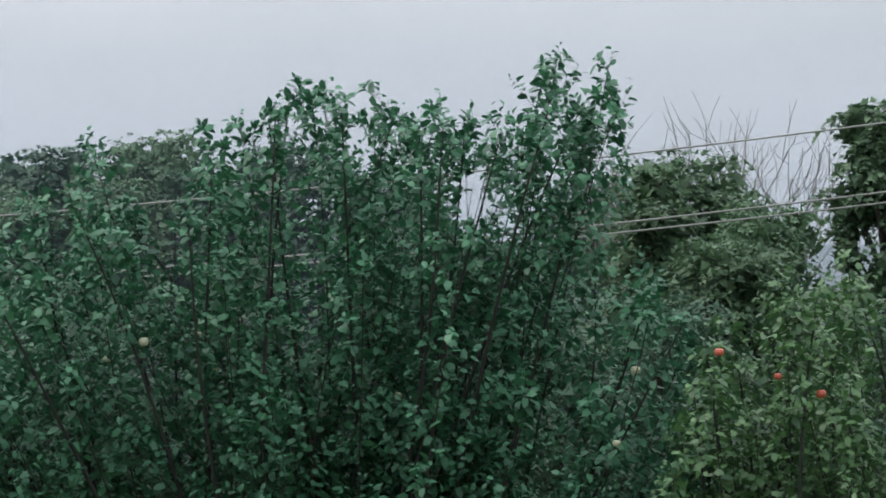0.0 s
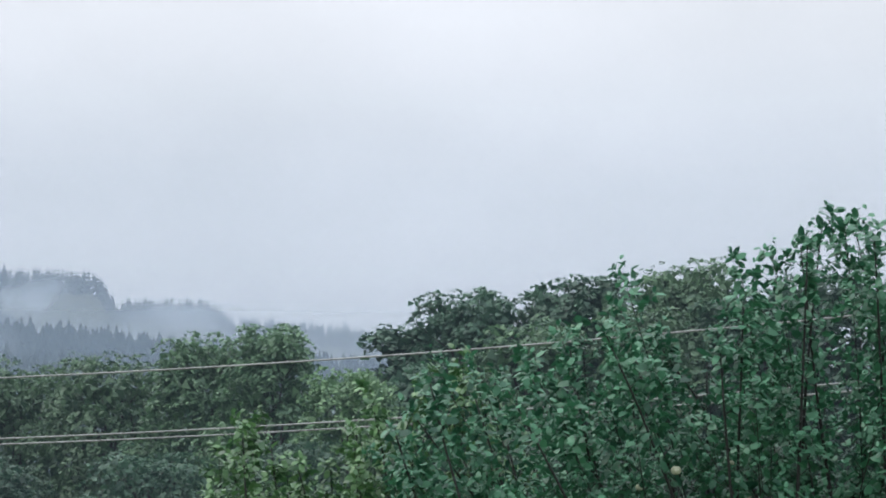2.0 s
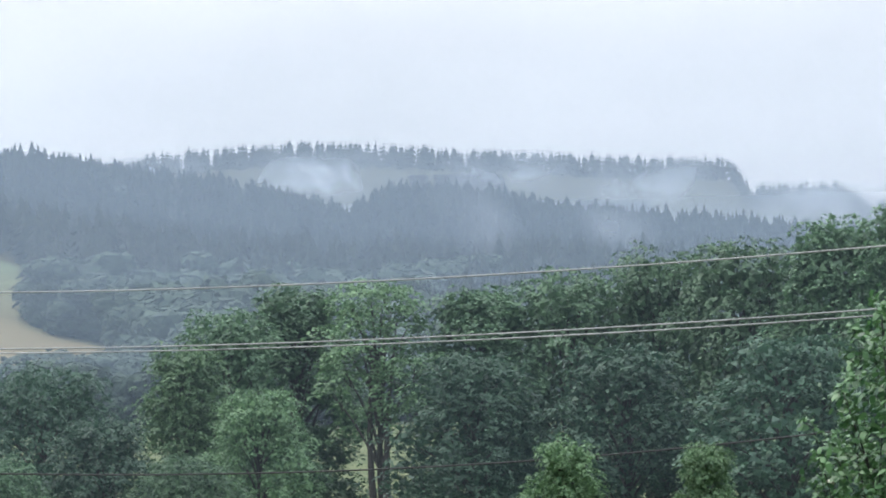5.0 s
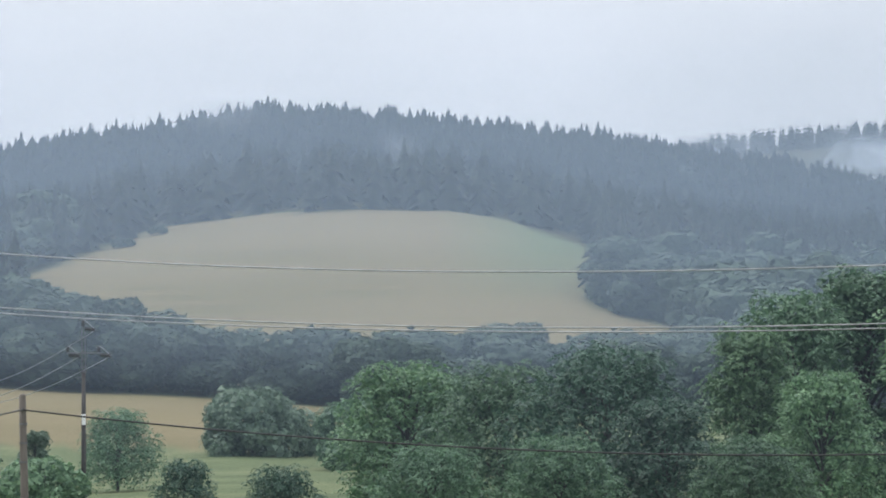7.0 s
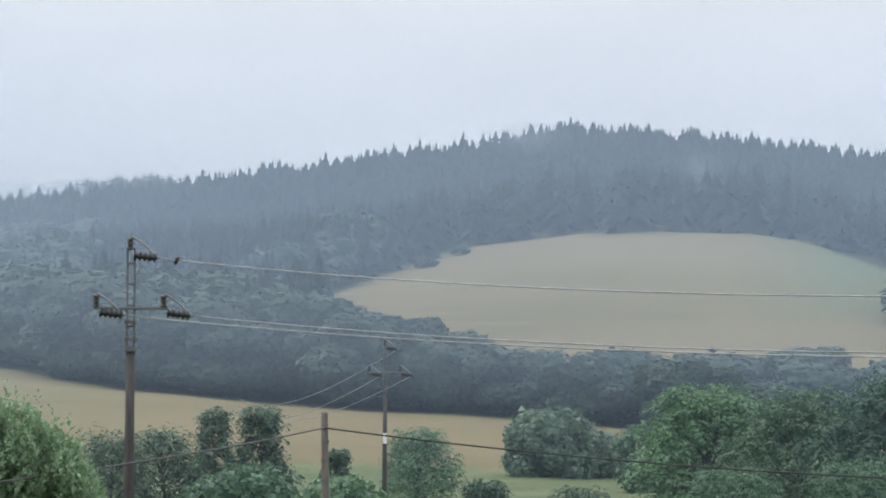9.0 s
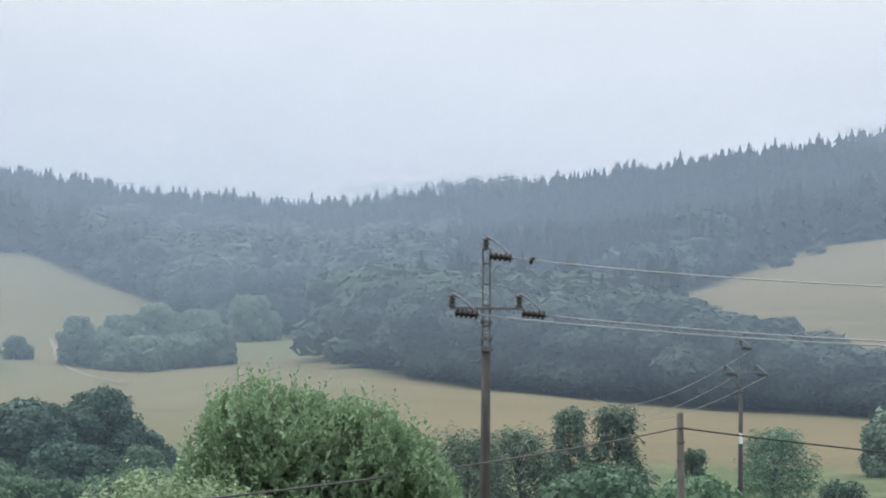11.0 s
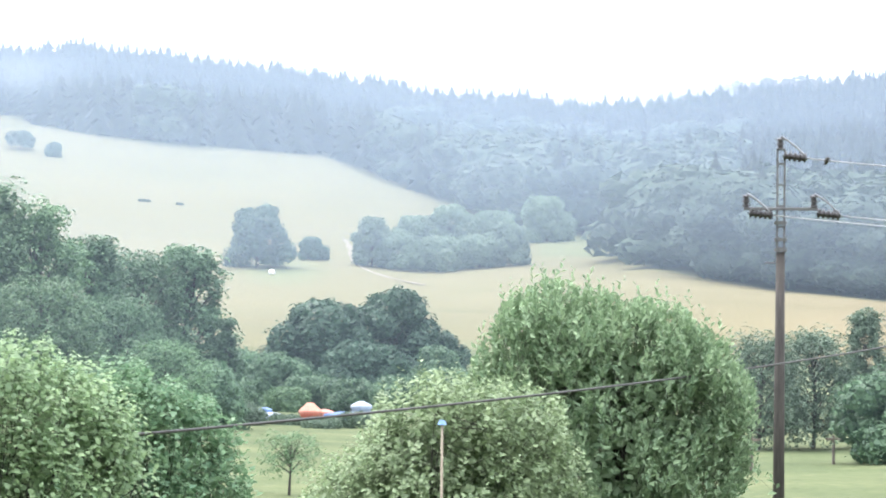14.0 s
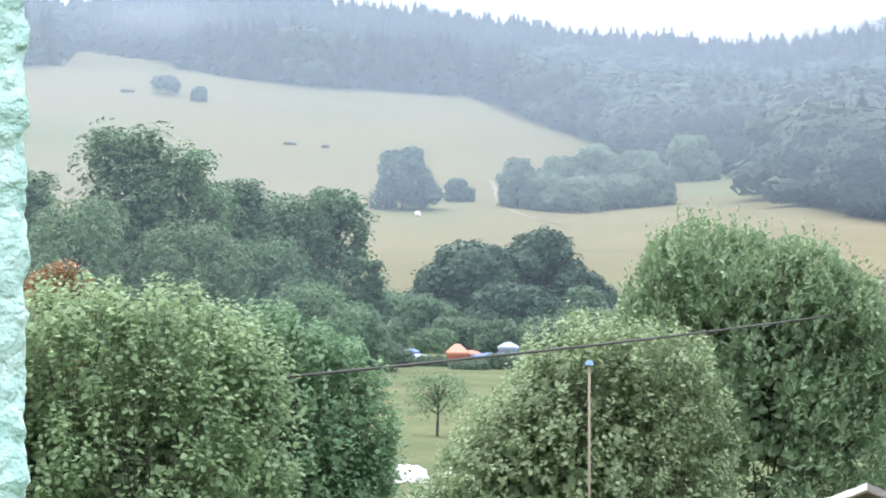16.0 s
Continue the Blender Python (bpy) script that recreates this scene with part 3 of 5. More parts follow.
# ---- haze sheets and mist shreds over the valley ----
# an upright curved sheet added to veil what lies behind, in place of haze
def haze_sheet(r, mat, top, az0=-60, az1=50):
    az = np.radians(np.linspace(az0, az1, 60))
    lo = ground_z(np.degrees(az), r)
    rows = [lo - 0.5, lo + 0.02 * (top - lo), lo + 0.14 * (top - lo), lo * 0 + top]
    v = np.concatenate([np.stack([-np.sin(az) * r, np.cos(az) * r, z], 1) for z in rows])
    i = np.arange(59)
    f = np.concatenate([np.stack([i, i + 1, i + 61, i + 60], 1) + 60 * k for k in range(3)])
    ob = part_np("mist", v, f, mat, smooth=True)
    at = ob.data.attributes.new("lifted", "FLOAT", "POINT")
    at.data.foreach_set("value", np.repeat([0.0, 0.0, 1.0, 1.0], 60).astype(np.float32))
    tagged(ob, "thin bluish see-through sheet standing in for haze over the valley", "mist", kind="stuff")


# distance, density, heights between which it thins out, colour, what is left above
# the bluish cast of distance haze, put into the sheets' own colour
HAZE_TINT = (0.475, 0.605, 0.775)
HAZE_SHEETS = [(112, 0.036, 14, 28, HAZE_TINT, 0), (205, 0.045, 18, 40, HAZE_TINT, 0), (372, 0.1, 31, 66, HAZE_TINT, 0), (476, 0.135, 38, 82, HAZE_TINT, 0), (680, 0.135, 55, 118, HAZE_TINT, 0), (900, 0.16, 74, 155, HAZE_TINT, 0), (1400, 0.5, 60, 118, (0.64, 0.7, 0.78), 0)]
for dist, dens, low, high, tint, rest in HAZE_SHEETS:
    haze_sheet(dist, haze_sheet_material("mist_%d" % dist, tint, dens, low, high, 0.012, 0.0, rest=rest, reach_m=dist, thicker=1.22 if dist > 310 else 1.0), dist * 0.27 if rest else high)


def wisp_material():
    """A drifting shred of mist: dense in its middle, gone at its rim."""
    m, n, l, out = material("mist_wisp")
    tc, geo, noi = n.new("ShaderNodeTexCoord"), n.new("ShaderNodeNewGeometry"), n.new("ShaderNodeTexNoise")
    noi.inputs["Scale"].default_value, noi.inputs["Detail"].default_value, noi.inputs["Distortion"].default_value = 0.04, 4.0, 0.8
    l.new(geo.outputs["Position"], noi.inputs["Vector"])
    at = n.new("ShaderNodeAttribute")
    at.attribute_name = "thick"
    mr = n.new("ShaderNodeMapRange")
    mr.inputs["From Min"].default_value, mr.inputs["From Max"].default_value = 0.3, 0.75
    l.new(noi.outputs["Fac"], mr.inputs["Value"])
    mul = n.new("ShaderNodeMath")
    mul.operation = "MULTIPLY"
    l.new(at.outputs["Fac"], mul.inputs[0])
    l.new(mr.outputs[0], mul.inputs[1])
    df, tl, half, clear, mix = n.new("ShaderNodeBsdfDiffuse"), n.new("ShaderNodeBsdfTranslucent"), n.new("ShaderNodeMixShader"), n.new("ShaderNodeBsdfTransparent"), n.new("ShaderNodeMixShader")
    df.inputs[0].default_value = tl.inputs[0].default_value = (0.62, 0.68, 0.76, 1)
    half.inputs[0].default_value = 0.5
    l.new(df.outputs[0], half.inputs[1])
    l.new(tl.outputs[0], half.inputs[2])
    l.new(mul.outputs[0], mix.inputs[0])
    l.new(clear.outputs[0], mix.inputs[1])
    l.new(half.outputs[0], mix.inputs[2])
    l.new(mix.outputs[0], out.inputs[0])
    return m


WISP = wisp_material()


def wisp(az, el, r, wide, high, thick, slant=0.0):
    """A shred of mist at that heading and elevation, sizes in degrees."""
    c, k = heading(az, el, r), radians(1) * r
    right = Vector((math.cos(radians(az)), math.sin(radians(az)), 0))
    V, F, T, n = [], [], [], 16
    for i in range(n + 1):
        for j in range(n + 1):
            u, v = 2 * i / n - 1, 2 * j / n - 1
            p = right * (u * wide / 2 + v * slant) * k + Vector((0, 0, v * high / 2 * k)) - heading(az, 0, 1) * (1 - u * u - v * v) * 0.15 * k
            V.append(p)
            T.append(thick * max(0.0, 1 - u * u) ** 1.5 * max(0.0, 1 - v * v) ** 1.5)
    for i in range(n):
        for j in range(n):
            a = i * (n + 1) + j
            F.append((a, a + n + 1, a + n + 2, a + 1))
    ob = part_np("mist_wisp", V, F, WISP, smooth=True)
    at = ob.data.attributes.new("thick", "FLOAT", "POINT")
    at.data.foreach_set("value", np.array(T, np.float32))
    ob.location = EYE + c
    tagged(ob, "pale shred of mist drifting up the wooded slope", "mist", kind="stuff")


for row in ((-7.4, 3.65, 1500, 3.4, 1.0, 1.3, 0.0), (-9.9, 2.8, 860, 1.6, 1.7, 0.55, -0.35), (-4.6, 3.75, 1500, 2.2, 0.7, 0.9, 0.0), (-10.4, 3.7, 1500, 2.4, 0.8, 1.2, 0.0), (-12.9, 3.4, 1500, 2.6, 1.0, 1.3, 0.0),
            (-12.3, 2.7, 860, 1.4, 0.9, 0.6, -0.25), (-15.6, 3.0, 1500, 2.6, 0.8, 1.1, 0.0), (0.75, 3.85, 900, 0.8, 0.8, 0.5, -0.2), (3.2, 4.45, 900, 3.0, 0.6, 0.4, 0.0),
            (11.0, 3.3, 1500, 4.2, 0.8, 1.2, 0.0), (23.0, 3.7, 880, 3.0, 0.8, 0.4, 0.0)):
    wisp(*row)


# ---- single trees ----
def tree_parts(seed, w, leaf, n, base=0.1, lumps=26, trunk=0.018, top_heavy=0.0, wide=1.0, stems=1, ragged=1.0, core=3, heart=0.85):
    """Arrays of trunk with limbs and of crown for a tree one metre high, the root at the origin."""
    rng = np.random.default_rng(seed)
    pieces, domes = [], []
    for k in range(lumps):
        u = (k + 0.5) / lumps
        zz = base + (1 - base) * (0.06 + 0.84 * u ** (0.95 - 0.35 * top_heavy))
        v = (zz - base) / (1 - base)
        env = 0.5 * w * math.sqrt(max(0.08, 1 - abs(1.75 * v - 0.7 - 0.25 * top_heavy) ** 2.3)) * rng.uniform(0.5, 0.8) * (1.1 - 0.62 * v ** 2)
        a = k * 2.4 + rng.uniform(-0.5, 0.5)
        rad = w * rng.uniform(0.1, 0.24) * (1.1 - 0.35 * v)
        domes.append((env * math.cos(a), env * math.sin(a), min(zz, 1 - rad * rng.uniform(0.8, 1.3)), rad))
    for a in (0.4, 2.5, 4.6):
        domes.append((0.16 * w * math.cos(a + seed), 0.16 * w * math.sin(a + seed), 1 - w * rng.uniform(0.17, 0.24), 0.17 * w))
    D = np.array(domes)
    for s in range(stems):
        off = (0.0, 0.0) if stems == 1 else rng.uniform(-0.1, 0.1, 2) * w
        t = np.linspace(0, 1, 7)
        path = np.stack([off[0] * (1 + t) + 0.02 * np.sin(3 * t + seed), off[1] * (1 + t) + 0.02 * np.cos(4 * t + seed), t * 0.86 - 0.01], 1)
        pieces.append(tube(path, trunk * (1 - 0.88 * t), 7))
    for cx, cy, cz, rad in domes:
        z0 = max(base * 0.8 + 0.03, cz - 0.28 * rng.uniform(0.6, 1.2))
        p0, p1 = np.array([0.0, 0, z0]), np.array([cx, cy, cz])
        t = np.linspace(0, 1, 5)[:, None]
        path = (1 - t) ** 2 * p0 + 2 * t * (1 - t) * ((p0 + p1) / 2 + [0, 0, 0.05]) + t * t * p1
        pieces.append(tube(path, np.linspace(trunk * 0.42, trunk * 0.06, 5), 4))
        for _ in range(2):
            d = rng.normal(size=3)
            d[2] = abs(d[2])
            d /= np.linalg.norm(d)
            pieces.append(tube([p1 * 0.75 + p0 * 0.25, p1 + d * rad], (trunk * 0.12, trunk * 0.02), 3))
    # sprays: flat, drooping fans of leaves, layered over the domes, with gaps between them
    wgt = D[:, 3] ** 2
    n = int(n * min(1.7, max(0.75, w)))
    per = 16
    m = max(8, n // per)
    td = rng.normal(size=(m * 4, 3))
    td[:, 2] = td[:, 2] * 0.8 + 0.35
    td /= np.linalg.norm(td, axis=1)[:, None]
    tp = rng.choice(len(D), m * 4, p=wgt / wgt.sum())
    tc = D[tp, :3] + td * (D[tp, 3] * (0.8 + 0.42 * rng.random(m * 4) ** 1.3 * ragged))[:, None]
    # only where the crown is open to the air
    deep = np.linalg.norm(tc[:, None] - D[None, :, :3], axis=2) / D[None, :, 3]
    deep[np.arange(m * 4), tp] = 9
    free = np.where(deep.min(1) > 0.82)[0][:m]
    m, td, tc = len(free), td[free], tc[free]
    face = td * 0.55 + [0, 0, 0.8] + rng.normal(size=(m, 3)) * 0.22
    face /= np.linalg.norm(face, axis=1)[:, None]
    fan = rng.normal(size=(m, per, 3))
    fan -= (fan * face[:, None]).sum(2)[..., None] * face[:, None]
    fan /= np.linalg.norm(fan, axis=2)[..., None] + 1e-9
    far_out = 2.2 * rng.random((m, per, 1)) ** 0.6
    size = leaf * rng.uniform(0.7, 1.3, (m, 1, 1))
    at = tc[:, None] + fan * far_out * size - np.array([0, 0, 0.22]) * far_out ** 2 * size
    way = fan + td[:, None] * 0.3 - [0, 0, 0.25]
    up = np.repeat(face, per, 0)
    crown = [flakes(rng, at.reshape(-1, 3), np.repeat(size.ravel(), per), up, way.reshape(-1, 3), wide, 0.55)]
    if heart and not core:
        # the shaded leaves inside, on the inner twigs
        q = n // 4
        own = rng.choice(len(D), q, p=wgt / wgt.sum())
        d = rng.normal(size=(q, 3))
        d /= np.linalg.norm(d, axis=1)[:, None]
        at = D[own, :3] + d * (D[own, 3] * rng.uniform(0.35, 0.82, q))[:, None]
        crown.append(flakes(rng, at, np.full(q, leaf * 2.3), d + [0, 0, 0.3], rng.normal(size=(q, 3)), 0.9, 0.9))
    if core:
        crown.append(crown_shell(rng, domes, core, heart, 1.1, 0.25))
    return join(pieces), join(crown)


MADE = {}
# leaf: spray length in metres for a tree ten metres high
FORMS = {
    "oak": dict(seed=1, leaf=0.0134, n=22000, lumps=34, core=0, heart=1, wide=1.0),
    "oak_b": dict(seed=2, leaf=0.0134, n=22000, lumps=36, core=0, heart=1, wide=1.0),
    "ash": dict(seed=3, leaf=0.0123, n=24000, lumps=32, top_heavy=0.4, core=0, heart=1, wide=0.9),
    "ash_b": dict(seed=4, leaf=0.0123, n=24000, lumps=30, base=0.14, top_heavy=0.7, core=0, heart=1, wide=0.9),
    "back": dict(seed=9, leaf=0.0155, n=13000, lumps=36, core=0, heart=1, wide=1.0),
    "open": dict(seed=11, leaf=0.0125, n=18000, base=0.36, top_heavy=0.9, trunk=0.016, stems=3, lumps=18, core=0, heart=0, wide=0.8),
    "poplar": dict(seed=5, leaf=0.0128, n=22000, lumps=34, ragged=1.8, core=0, heart=1, wide=1.0),
    "far": dict(seed=6, leaf=0.0185, n=10500, base=0.0, trunk=0.012, lumps=30, core=3, heart=0.88, wide=1.0),
    "far_b": dict(seed=7, leaf=0.0185, n=10500, base=0.0, trunk=0.012, lumps=26, core=3, heart=0.88, wide=1.0),
    "far_flat": dict(seed=12, leaf=0.045, n=2600, base=0.3, trunk=0.02, lumps=12, core=2, heart=0.85),
    "sapling": dict(seed=8, leaf=0.018, n=14000, base=0.05, lumps=24, trunk=0.012, ragged=1.8, core=0, heart=1, wide=0.8),
    "orchard": dict(seed=14, leaf=0.022, n=9000, base=0.4, top_heavy=0.6, lumps=14, trunk=0.028, ragged=1.4, core=0, heart=0, wide=0.8),
}


def tree(name, az, r, top, width, label, form, mat, category="tree", group="", seed=1):
    """A tree r metres off at heading az; its top shows at the elevation `top`; its crown is `width` degrees across."""
    x, y, z = on_ground(az, r)
    h = EYE.z + r * math.tan(radians(top)) - z
    w = 2 * r * math.tan(radians(width / 2)) / h
    share = max(0.3, round(w * 4) / 4)
    key = (form, mat.name, share)
    if key not in MADE:
        wood, crown = tree_parts(w=share, **FORMS[form])
        MADE[key] = (mesh_np("trunk", *wood, (BARK,)), mesh_np("crown", *crown, (mat,)))
    e = thing(name, (x, y, z), label, category, group, turn=seed * 77.0 % 360)
    for nm, me in zip(("trunk", "crown"), MADE[key]):
        o = new(nm, me)
        o.parent = e
        o.scale = (h * w / share, h * w / share, h)
    return e


# ---- the tree belt behind the wires ----
ROW = "trees behind the wires"
for k, (az, r, top, width, form, mat) in enumerate([
    (0.7, 150, 0.45, 2.6, "oak", PALE_LEAF), (-0.9, 145, 0.3, 2.8, "oak_b", BROAD_LEAF), (-2.6, 138, 0.62, 3.2, "ash", DARK_LEAF), (-5.0, 150, 0.95, 1.8, "poplar", PALE_LEAF),
    (-5.7, 155, 1.5, 2.6, "oak_b", BROAD_LEAF), (-6.9, 160, 1.9, 2.6, "ash", BROAD_LEAF), (-8.2, 150, 1.87, 2.6, "open", PALE_LEAF), (-10.0, 150, 1.84, 2.6, "ash_b", BROAD_LEAF),
    (-11.4, 152, 2.22, 3.2, "oak", BROAD_LEAF), (-12.9, 155, 2.42, 3.2, "ash_b", BROAD_LEAF), (-14.4, 150, 2.5, 3.4, "oak_b", BROAD_LEAF), (-15.9, 142, 2.85, 2.6, "ash", BROAD_LEAF),
    (-17.1, 138, 3.1, 2.6, "oak", BROAD_LEAF), (-18.4, 132, 2.3, 2.4, "oak_b", PALE_LEAF), (-19.3, 150, 3.0, 2.0, "back", DARK_LEAF), (-20.4, 145, 3.7, 3.0, "oak", DARK_LEAF),
    (-22.2, 145, 3.85, 3.4, "oak_b", DARK_LEAF), (-24.0, 150, 4.12, 3.0, "ash", BROAD_LEAF), (-26.2, 150, 4.0, 3.4, "back", DARK_LEAF), (-27.7, 150, 3.5, 2.6, "back", DARK_LEAF), (-29.4, 148, 2.35, 3.0, "back", DARK_LEAF),
    (-31.2, 150, 3.3, 2.6, "back", DARK_LEAF), (-32.7, 95, 3.75, 4.0, "ash", BROAD_LEAF), (-33.6, 82, 2.3, 3.6, "oak_b", BROAD_LEAF), (-32.3, 90, 2.9, 2.4, "back", BROAD_LEAF), (-36.2, 90, 4.55, 2.7, "oak_b", BROAD_LEAF), (-37.6, 90, 4.0, 3.0, "back", BROAD_LEAF),
    (-11.3, 86, -0.75, 1.6, "poplar", PALE_LEAF), (-13.6, 86, -0.85, 1.4, "ash_b", PALE_LEAF), (-12.3, 132, 0.9, 3.2, "oak", DARK_LEAF), (-15.0, 128, 1.0, 3.4, "back", DARK_LEAF),
    (-6.2, 128, 0.15, 2.3, "oak_b", PALE_LEAF), (-3.6, 122, -0.2, 2.4, "oak", DARK_LEAF), (-34.2, 85, 3.0, 3.0, "ash", BROAD_LEAF), (-9.8, 132, 0.7, 3.0, "oak_b", DARK_LEAF),
    (-17.4, 125, 1.2, 3.0, "back", DARK_LEAF), (-1.8, 118, -0.9, 2.4, "oak_b", BROAD_LEAF), (0.3, 125, -1.0, 2.2, "ash_b", BROAD_LEAF), (-5.0, 118, -0.9, 2.2, "oak", BROAD_LEAF),
    (-21.5, 120, 1.2, 4.0, "back", DARK_LEAF), (-25.0, 120, 1.2, 4.0, "back", DARK_LEAF), (-29.0, 120, 1.2, 4.0, "back", DARK_LEAF), (-32.5, 70, 1.5, 4.0, "back", DARK_LEAF), (-30.6, 62, 0.9, 3.6, "back", DARK_LEAF),
    (-36.2, 70, 1.3, 4.0, "back", DARK_LEAF), (-21.4, 140, 3.15, 2.8, "back", BROAD_LEAF), (-19.6, 138, 2.5, 2.4, "back", DARK_LEAF), (-23.2, 142, 3.45, 2.8, "back", BROAD_LEAF),
    (-25.2, 144, 3.6, 3.0, "back", DARK_LEAF)]):
    tree("tree", az, r, top, width, "leafy green deciduous tree in the tree belt behind the power line", form, mat, group=ROW, seed=k)

# ---- trees in the middle of the valley ----
for k, (az, r, top, width, form, mat, lab) in enumerate([
    (3.2, 330, -0.1, 1.95, "far", WILLOW_LEAF, "round grey-green willow standing alone beside the stubble field"),
    (5.5, 240, -0.42, 1.45, "oak_b", BROAD_LEAF, "compact green tree on the meadow behind the pole"),
    (1.4, 300, -0.25, 1.7, "far_b", BROAD_LEAF, "green tree at the end of the tree belt"),
    (0.3, 310, 0.1, 1.8, "far", BROAD_LEAF, "green tree at the end of the tree belt"),
    (4.4, 130, -1.2, 1.2, "oak", DARK_LEAF, "low bushy dark green tree on the meadow"),
    (2.8, 128, -1.38, 1.6, "oak_b", DARK_LEAF, "low bushy dark green tree on the meadow"),
    (6.8, 130, -1.15, 1.9, "far", PALE_LEAF, "broad green shrub at the foot of the poles"),
    (8.3, 150, -1.0, 2.2, "far_b", BROAD_LEAF, "broad green shrub at the foot of the poles"),
    (8.9, 170, -0.1, 0.95, "sapling", WILLOW_LEAF, "wispy grey-green young tree in the hedge"),
    (8.12, 172, -0.06, 1.2, "sapling", WILLOW_LEAF, "wispy grey-green young tree in the hedge"),
    (9.75, 168, -0.4, 1.7, "poplar", WILLOW_LEAF, "dull green hedge shrub beside the power pole"),
    (10.6, 165, -0.5, 1.8, "poplar", WILLOW_LEAF, "dull green hedge shrub beside the power pole"),
    (6.85, 180, -0.75, 0.7, "far_b", WILLOW_LEAF, "small young tree standing behind the wooden pole"),
    (-2.75, reach(-2.75, 1.2), 2.0, 0.75, "far", FAR_LEAF, "dark tree at the corner of the hillside field"),
    (-3.3, reach(-3.3, 1.2), 1.9, 0.6, "far_b", WILLOW_LEAF, "pale tree at the corner of the hillside field"),
    (-3.7, reach(-3.7, 0.95), 1.45, 0.6, "far_b", FAR_LEAF, "small tree at the corner of the hillside field"),
    (4.85, reach(4.85, 2.45), 2.62, 0.35, "far_flat", FAR_LEAF, "low shrub at the upper edge of the hillside field"),
    (5.4, reach(5.4, 2.25), 2.42, 0.5, "far_flat", FAR_LEAF, "low shrub at the upper edge of the hillside field")]):
    tree("tree", az, r, top, width, lab, form, mat, seed=k + 3)

# ---- left part of the valley ----
for k, (az, r, top, width, form, mat) in enumerate([
    (19.3, 335, -0.85, 1.3, "far", BROAD_LEAF), (18.7, 330, -0.9, 1.2, "far_b", BROAD_LEAF), (18.1, 326, -1.3, 1.0, "far", BROAD_LEAF), (17.4, 322, -1.35, 1.1, "far_b", BROAD_LEAF),
    (16.6, 320, -1.3, 1.2, "far", BROAD_LEAF), (15.8, 326, -1.15, 1.2, "far_b", BROAD_LEAF), (18.5, 316, -1.5, 0.8, "far_b", PALE_LEAF), (19.6, 312, -1.35, 1.3, "far", BROAD_LEAF),
    (16.0, 345, -0.75, 0.9, "far", BROAD_LEAF)]):
    tree("shrub", az, r, top, width, "rounded green shrub at the foot of the oak clump", form, mat, "shrub", "valley shrubs", seed=k + 21)
for k, (az, r, top, width, form, mat) in enumerate([
    (17.9, 362, 0.03, 1.9, "far", DARK_LEAF), (16.7, 366, 0.22, 1.7, "far_b", DARK_LEAF), (15.95, 368, -0.5, 1.0, "far", DARK_LEAF), (17.3, 355, -0.7, 1.6, "far_b", DARK_LEAF)]):
    tree("oak_tree", az, r, top, width, "dark round-crowned oak in a clump below the pale field", form, mat, group="oak clump", seed=k + 5)
for k, (az, r, top, width, form, mat) in enumerate([
    (25.3, 260, 1.2, 1.8, "oak", BROAD_LEAF), (23.6, 250, 1.95, 2.2, "poplar", PALE_LEAF), (22.65, 252, 1.6, 1.8, "poplar", PALE_LEAF), (21.8, 270, 1.02, 1.8, "oak_b", BROAD_LEAF),
    (20.95, 280, 0.86, 2.0, "oak", BROAD_LEAF), (20.15, 285, 0.88, 1.7, "oak_b", BROAD_LEAF), (24.4, 235, 0.7, 2.4, "oak_b", PALE_LEAF), (22.6, 235, 0.35, 2.4, "oak", PALE_LEAF),
    (21.2, 245, 0.0, 1.9, "oak_b", BROAD_LEAF), (20.0, 250, -1.1, 1.8, "far", BROAD_LEAF), (20.5, 235, -0.7, 1.7, "oak", PALE_LEAF), (19.0, 345, -1.2, 1.3, "far_b", BROAD_LEAF),
    (19.5, 280, -0.35, 0.5, "far", BROAD_LEAF)]):
    tree("tree", az, r, top, width, "tall leafy tree in the thick copse below the hillside field", form, mat, group="copse", seed=k + 9)
tree("lone_tree", 19.0, reach(19.0, 0.48), 1.56, 1.15, "dark solitary round tree standing in the ripe field", "far_b", DARK_LEAF, seed=2)
tree("shrub", 18.1, reach(18.1, 0.62), 1.02, 0.5, "small round shrub in the ripe field", "far", DARK_LEAF, "shrub", seed=3)
tree("tree", 22.95, reach(22.95, 2.4), 2.72, 0.6, "small flat-topped tree high in the pale field", "far_flat", DARK_LEAF, seed=4)
tree("tree", 22.39, reach(22.39, 2.28), 2.54, 0.3, "small round tree high in the pale field", "far", DARK_LEAF, seed=5)
for k, (az, foot, top, width, form) in enumerate([(17.1, 0.5, 1.38, 0.7, "far"), (16.6, 0.46, 1.12, 0.8, "far_b"), (15.95, 0.45, 1.05, 0.9, "far"), (15.8, 0.75, 1.6, 0.9, "far_b"), (15.05, 0.7, 1.5, 0.9, "far"),
                                                  (14.8, 0.55, 1.3, 0.8, "far_b"), (16.4, 0.8, 1.4, 0.8, "far"), (15.3, 0.5, 1.1, 0.8, "far_b"), (14.2, 0.95, 1.75, 0.9, "far"), (13.6, 1.1, 1.9, 1.0, "far_b")]):
    tree("tree", az, reach(az, foot), top, width, "rounded grey-green tree in the small grove on the field", form, GROVE_LEAF, group="grove", seed=k)
for k, (az, foot, width) in enumerate([(20.9, 1.55, 0.25), (20.3, 1.5, 0.15), (23.6, 2.42, 0.3)]):
    tree("shrub", az, reach(az, foot), foot + 0.055, width, "low strip of scrub along a furrow in the ripe field", "far_flat", FAR_LEAF, "shrub", "field scrub", seed=k)


